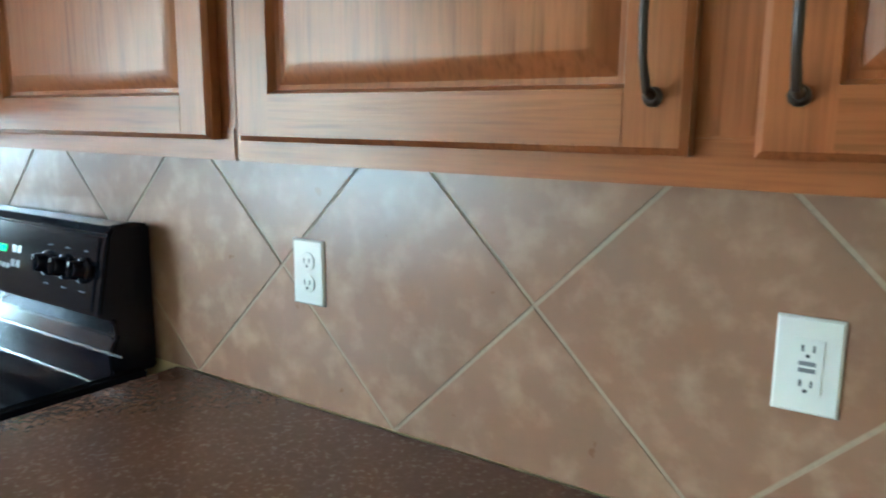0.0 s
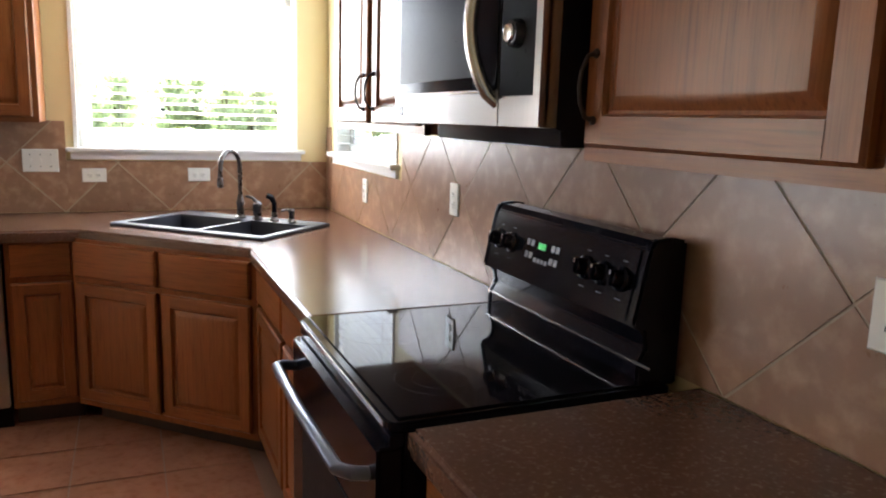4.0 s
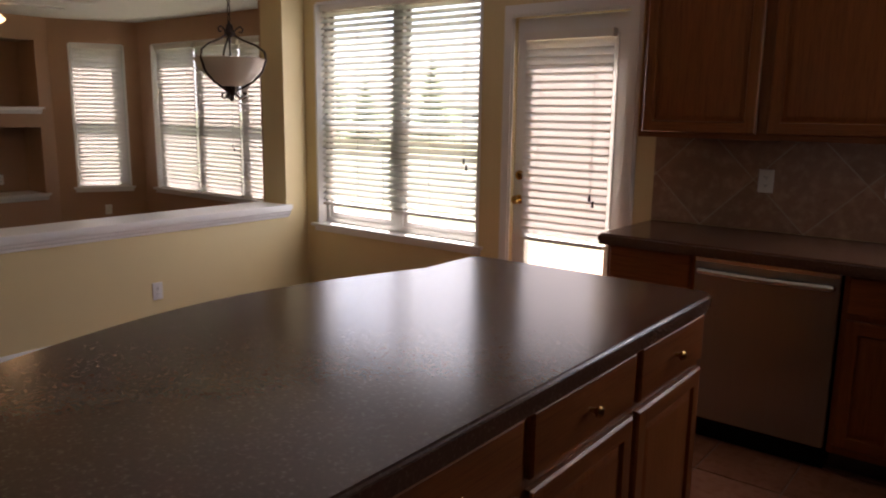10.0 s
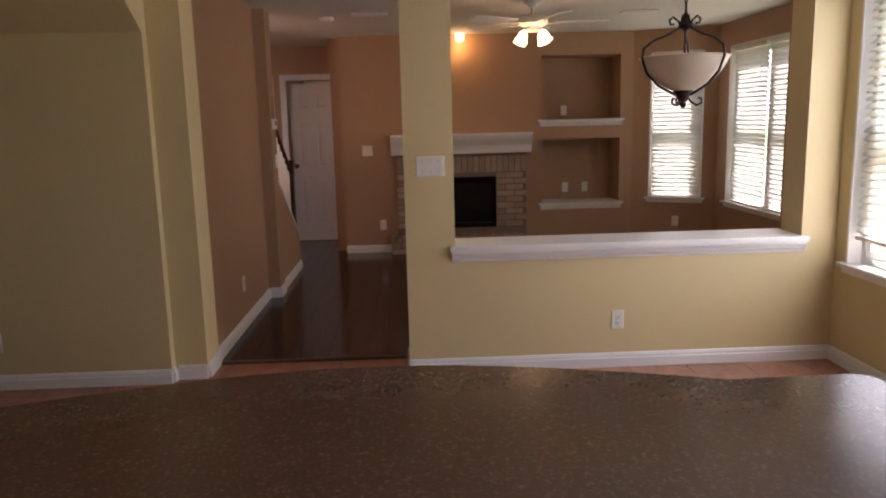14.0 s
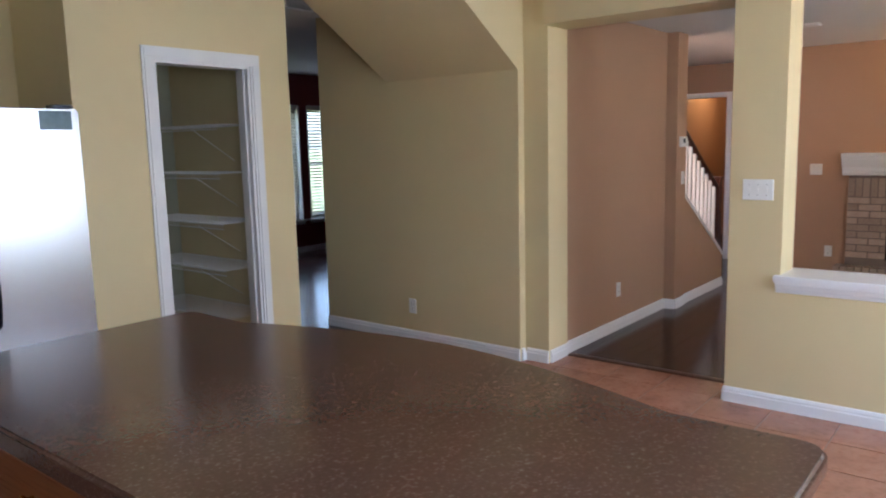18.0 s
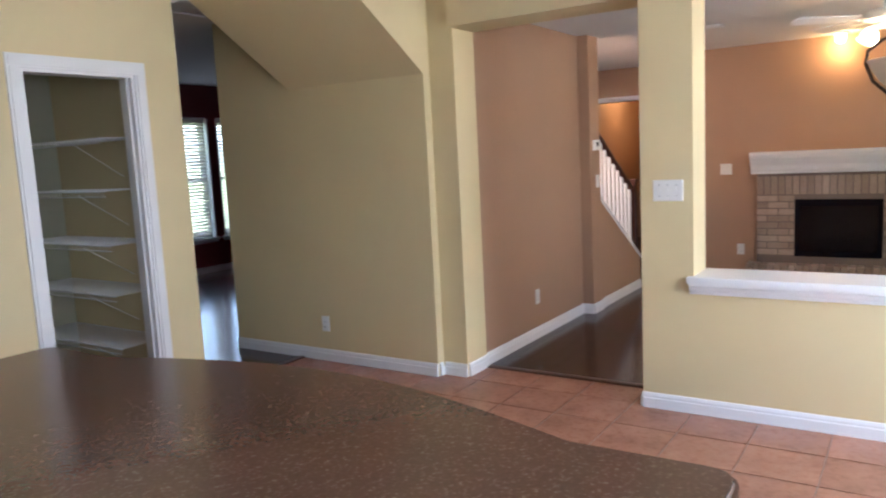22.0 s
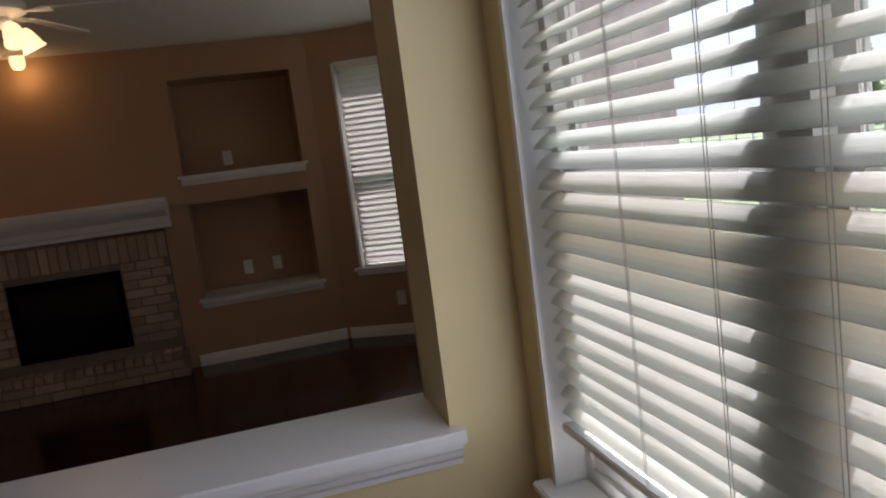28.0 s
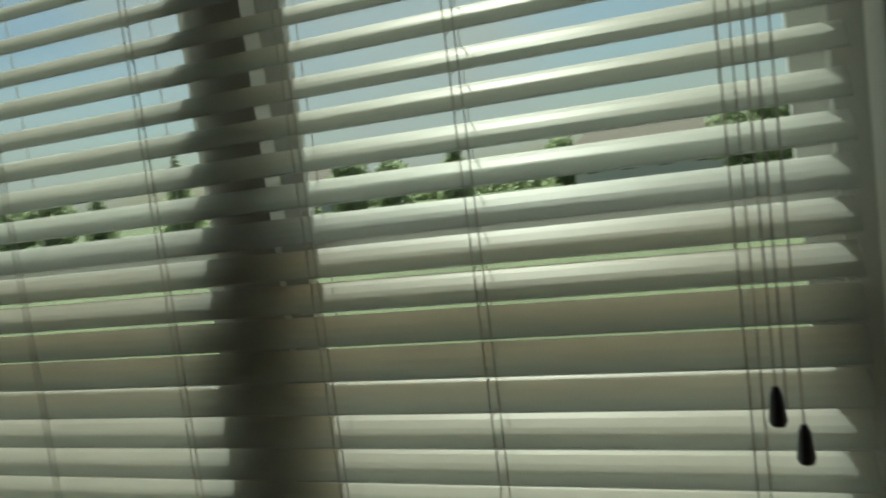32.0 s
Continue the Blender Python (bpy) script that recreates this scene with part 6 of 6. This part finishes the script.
def conifer(x, y, h, r, seed):
    """A pointed evergreen: whorls of drooping boughs that shorten towards the tip."""
    rnd = random.Random(seed)
    tr = thing("conifer", pose(x, y, -0.35), "pointed dark green conifer beyond the deck", "tree", "trees")
    part("trunk", Geo().tube([(0, 0, 0), (0.02, 0.01, h * 0.5), (0, 0, h * 0.98)], [0.022 * h, 0.014 * h, 0.003 * h], 8), BARK, tr)
    g = Geo()
    for k in range(22):
        t = k / 21
        z, reach = h * (0.08 + 0.90 * t), r * (1 - t) ** 0.85 + 0.05
        for j in range(11):
            a = 6.283 * j / 11 + k * 0.4 + rnd.uniform(-0.2, 0.2)
            q = reach * rnd.uniform(0.72, 1.08)
            for m in range(7):
                d = q * (m + 0.6) / 7
                leaves(g, rnd, Vector((d * math.cos(a), d * math.sin(a), z - 0.28 * d + rnd.gauss(0, 0.03 * h * (1 - t)))), (0.05 + 0.15 * (1 - t)) * rnd.uniform(0.8, 1.4) * r * 0.9, 0.45)
    part("crown", g, LEAF, tr)
    return tr


# broad trees beyond the lawn: place, height and half width
SPOTS = [(-2.75, 31, 3.6, 1.35), (-1.35, 32, 3.85, 1.3), (2.0, 56, 5.0, 2.3), (4.0, 58, 5.2, 2.4), (6.0, 55, 4.9, 2.3), (8.2, 57, 5.2, 2.5), (11.0, 60, 5.0, 2.6), (14.5, 58, 5.3, 2.6),
         (20.0, 62, 5.4, 2.8), (27.0, 62, 5.4, 3.0), (-30.4, 52, 4.8, 2.6), (-27.5, 55, 4.2, 2.4), (-34.0, 50, 4.4, 2.5), (-15.5, 66, 4.6, 2.6), (-48.0, 40, 4.4, 2.6), (-56.0, 44, 5.0, 2.8),
         (40.0, 30, 5.0, 2.7), (44.0, 14, 5.4, 2.8), (42.0, 0, 5.0, 2.6), (46.0, -12, 5.2, 2.8)]
for k, (x, y, h, r) in enumerate(SPOTS):
    tree(x, y, h, r, 10 + k, low=0.92)
for k, (x, y, h, r) in enumerate(((-35.7, 31.8, 4.2, 1.3), (-32.4, 34.7, 5.5, 1.6), (-19.5, 46.8, 5.3, 1.7))):
    conifer(x, y, h, r, 60 + k)
tree(0.1, 14.0, 1.45, 0.85, 90, "bush", "yellow green bush on the lawn", BUSH, 0.95)
tree(-0.8, 17.0, 1.1, 0.8, 91, "bush", "yellow green bush on the lawn", BUSH, 0.95)


def house(x, y, w, d, h, rz, label):
    hs = thing("house", pose(x, y, -0.35, 0, 0, rz), label, "house", "houses")
    part("wall", Geo().box(-w / 2, -d / 2, 0, w / 2, d / 2, h), SIDING, hs)
    e = 0.5
    part("roof", Geo().add([(-w / 2 - e, -d / 2 - e, h - 0.15), (w / 2 + e, -d / 2 - e, h - 0.15), (w / 2 + e, d / 2 + e, h - 0.15), (-w / 2 - e, d / 2 + e, h - 0.15), (-w / 4, 0, h + d * 0.30), (w / 4, 0, h + d * 0.30)], [(0, 1, 5, 4), (1, 2, 5), (2, 3, 4, 5), (3, 0, 4), (3, 2, 1, 0)]), ROOF, hs)
    n = 4
    for k in range(n):
        x0 = -w / 2 + w * (k + 0.3) / n
        wd = part("window", Geo().box(x0, -d / 2 - 0.03, 0.9, x0 + 1.1, -d / 2 + 0.02, 2.2), VINYL, hs)
        part("pane", Geo().box(x0 + 0.08, -d / 2 - 0.04, 0.98, x0 + 1.02, -d / 2 - 0.032, 2.12), DGLASS, wd)


house(-8.2, 64, 11, 11, 2.9, 4, "low pale house with a brown hip roof beyond the lawn")
house(1.9, 84, 9, 7, 2.6, -6, "low pale house with a grey roof between trees")
house(-52, 80, 16, 10, 3.2, 15, "distant low house with a brown roof")
house(-8, -26, 14, 10, 3.0, 0, "house across the street in front of the dining room")
# hedge line and a far field edge
rnd = random.Random(5)
g = Geo()
for _ in range(5200):
    x = rnd.uniform(-70, 60)
    c = Vector((x, 78 + rnd.gauss(0, 1.2) + 0.03 * abs(x), -0.35 + abs(rnd.gauss(0, 1.0))))
    leaves(g, rnd, c, 0.5, 0.7)
tagged(part("hedge", g, LEAF), "long uneven dark green hedge", "hedge", "", "stuff")
fence = thing("fence", pose(-40, 22, -0.35), "pale wire and post fence across the lawn", "fence")
for k in range(32):
    part("post", Geo().box(k * 2.4, -0.03, 0, k * 2.4 + 0.06, 0.03, 1.1), VINYL, fence)
for z in (0.35, 0.7, 1.05):
    part("rail", Geo().box(0, -0.012, z - 0.02, 76, 0.012, z + 0.02), VINYL, fence)

# ---- floor tiles ----
TS, GJ = 0.347, 0.006
fbed = bpy.data.objects["floor_bed"]
tile_me = Geo().box(-TS / 2 + GJ / 2, -TS / 2 + GJ / 2, -0.006, TS / 2 - GJ / 2, TS / 2 - GJ / 2, 0.0).mesh("tile", TERRA, 0.0025)
cut_me = Geo().box(-0.118, -TS / 2 + GJ / 2, -0.006, TS / 2 - GJ / 2, TS / 2 - GJ / 2, 0.0).mesh("tile", TERRA, 0.0025)    # cut against the threshold
rest = Geo()
nt = 0
x = -4.80 - 2.5 * TS
while x < 0.0:
    y = -0.90 + 2.5 * TS
    while y > -7.1:
        hid = (x > -0.50) or (y > -0.35 and x > -2.4) or (-2.35 < x < -1.98 and -3.55 < y < -1.75)
        if not hid:
            if y > -5.10 and nt < 300:
                edge = x < -5.6
                share("tile", cut_me if edge else tile_me, fbed, pose(x, y, random.uniform(-0.0006, 0.0006), random.uniform(-0.12, 0.12), random.uniform(-0.12, 0.12), 0 if edge else random.choice((0, 90, 180, 270))))
                nt += 1
            elif -5.35 < y < -5.10 and -5.6 < x < -4.53:
                rest.box(x - TS / 2 + GJ / 2, -5.192, -0.006, x + TS / 2 - GJ / 2, y + TS / 2 - GJ / 2, -0.001)
            elif x > -4.53 or y > -5.08:
                rest.box(x - TS / 2 + GJ / 2, y - TS / 2 + GJ / 2, -0.006, x + TS / 2 - GJ / 2, y + TS / 2 - GJ / 2, -0.001)
        y -= TS
    x += TS
tagged(part("tile_rest", rest, TERRA_J, fbed), "terracotta tiles beyond the kitchen", "", "", "stuff")
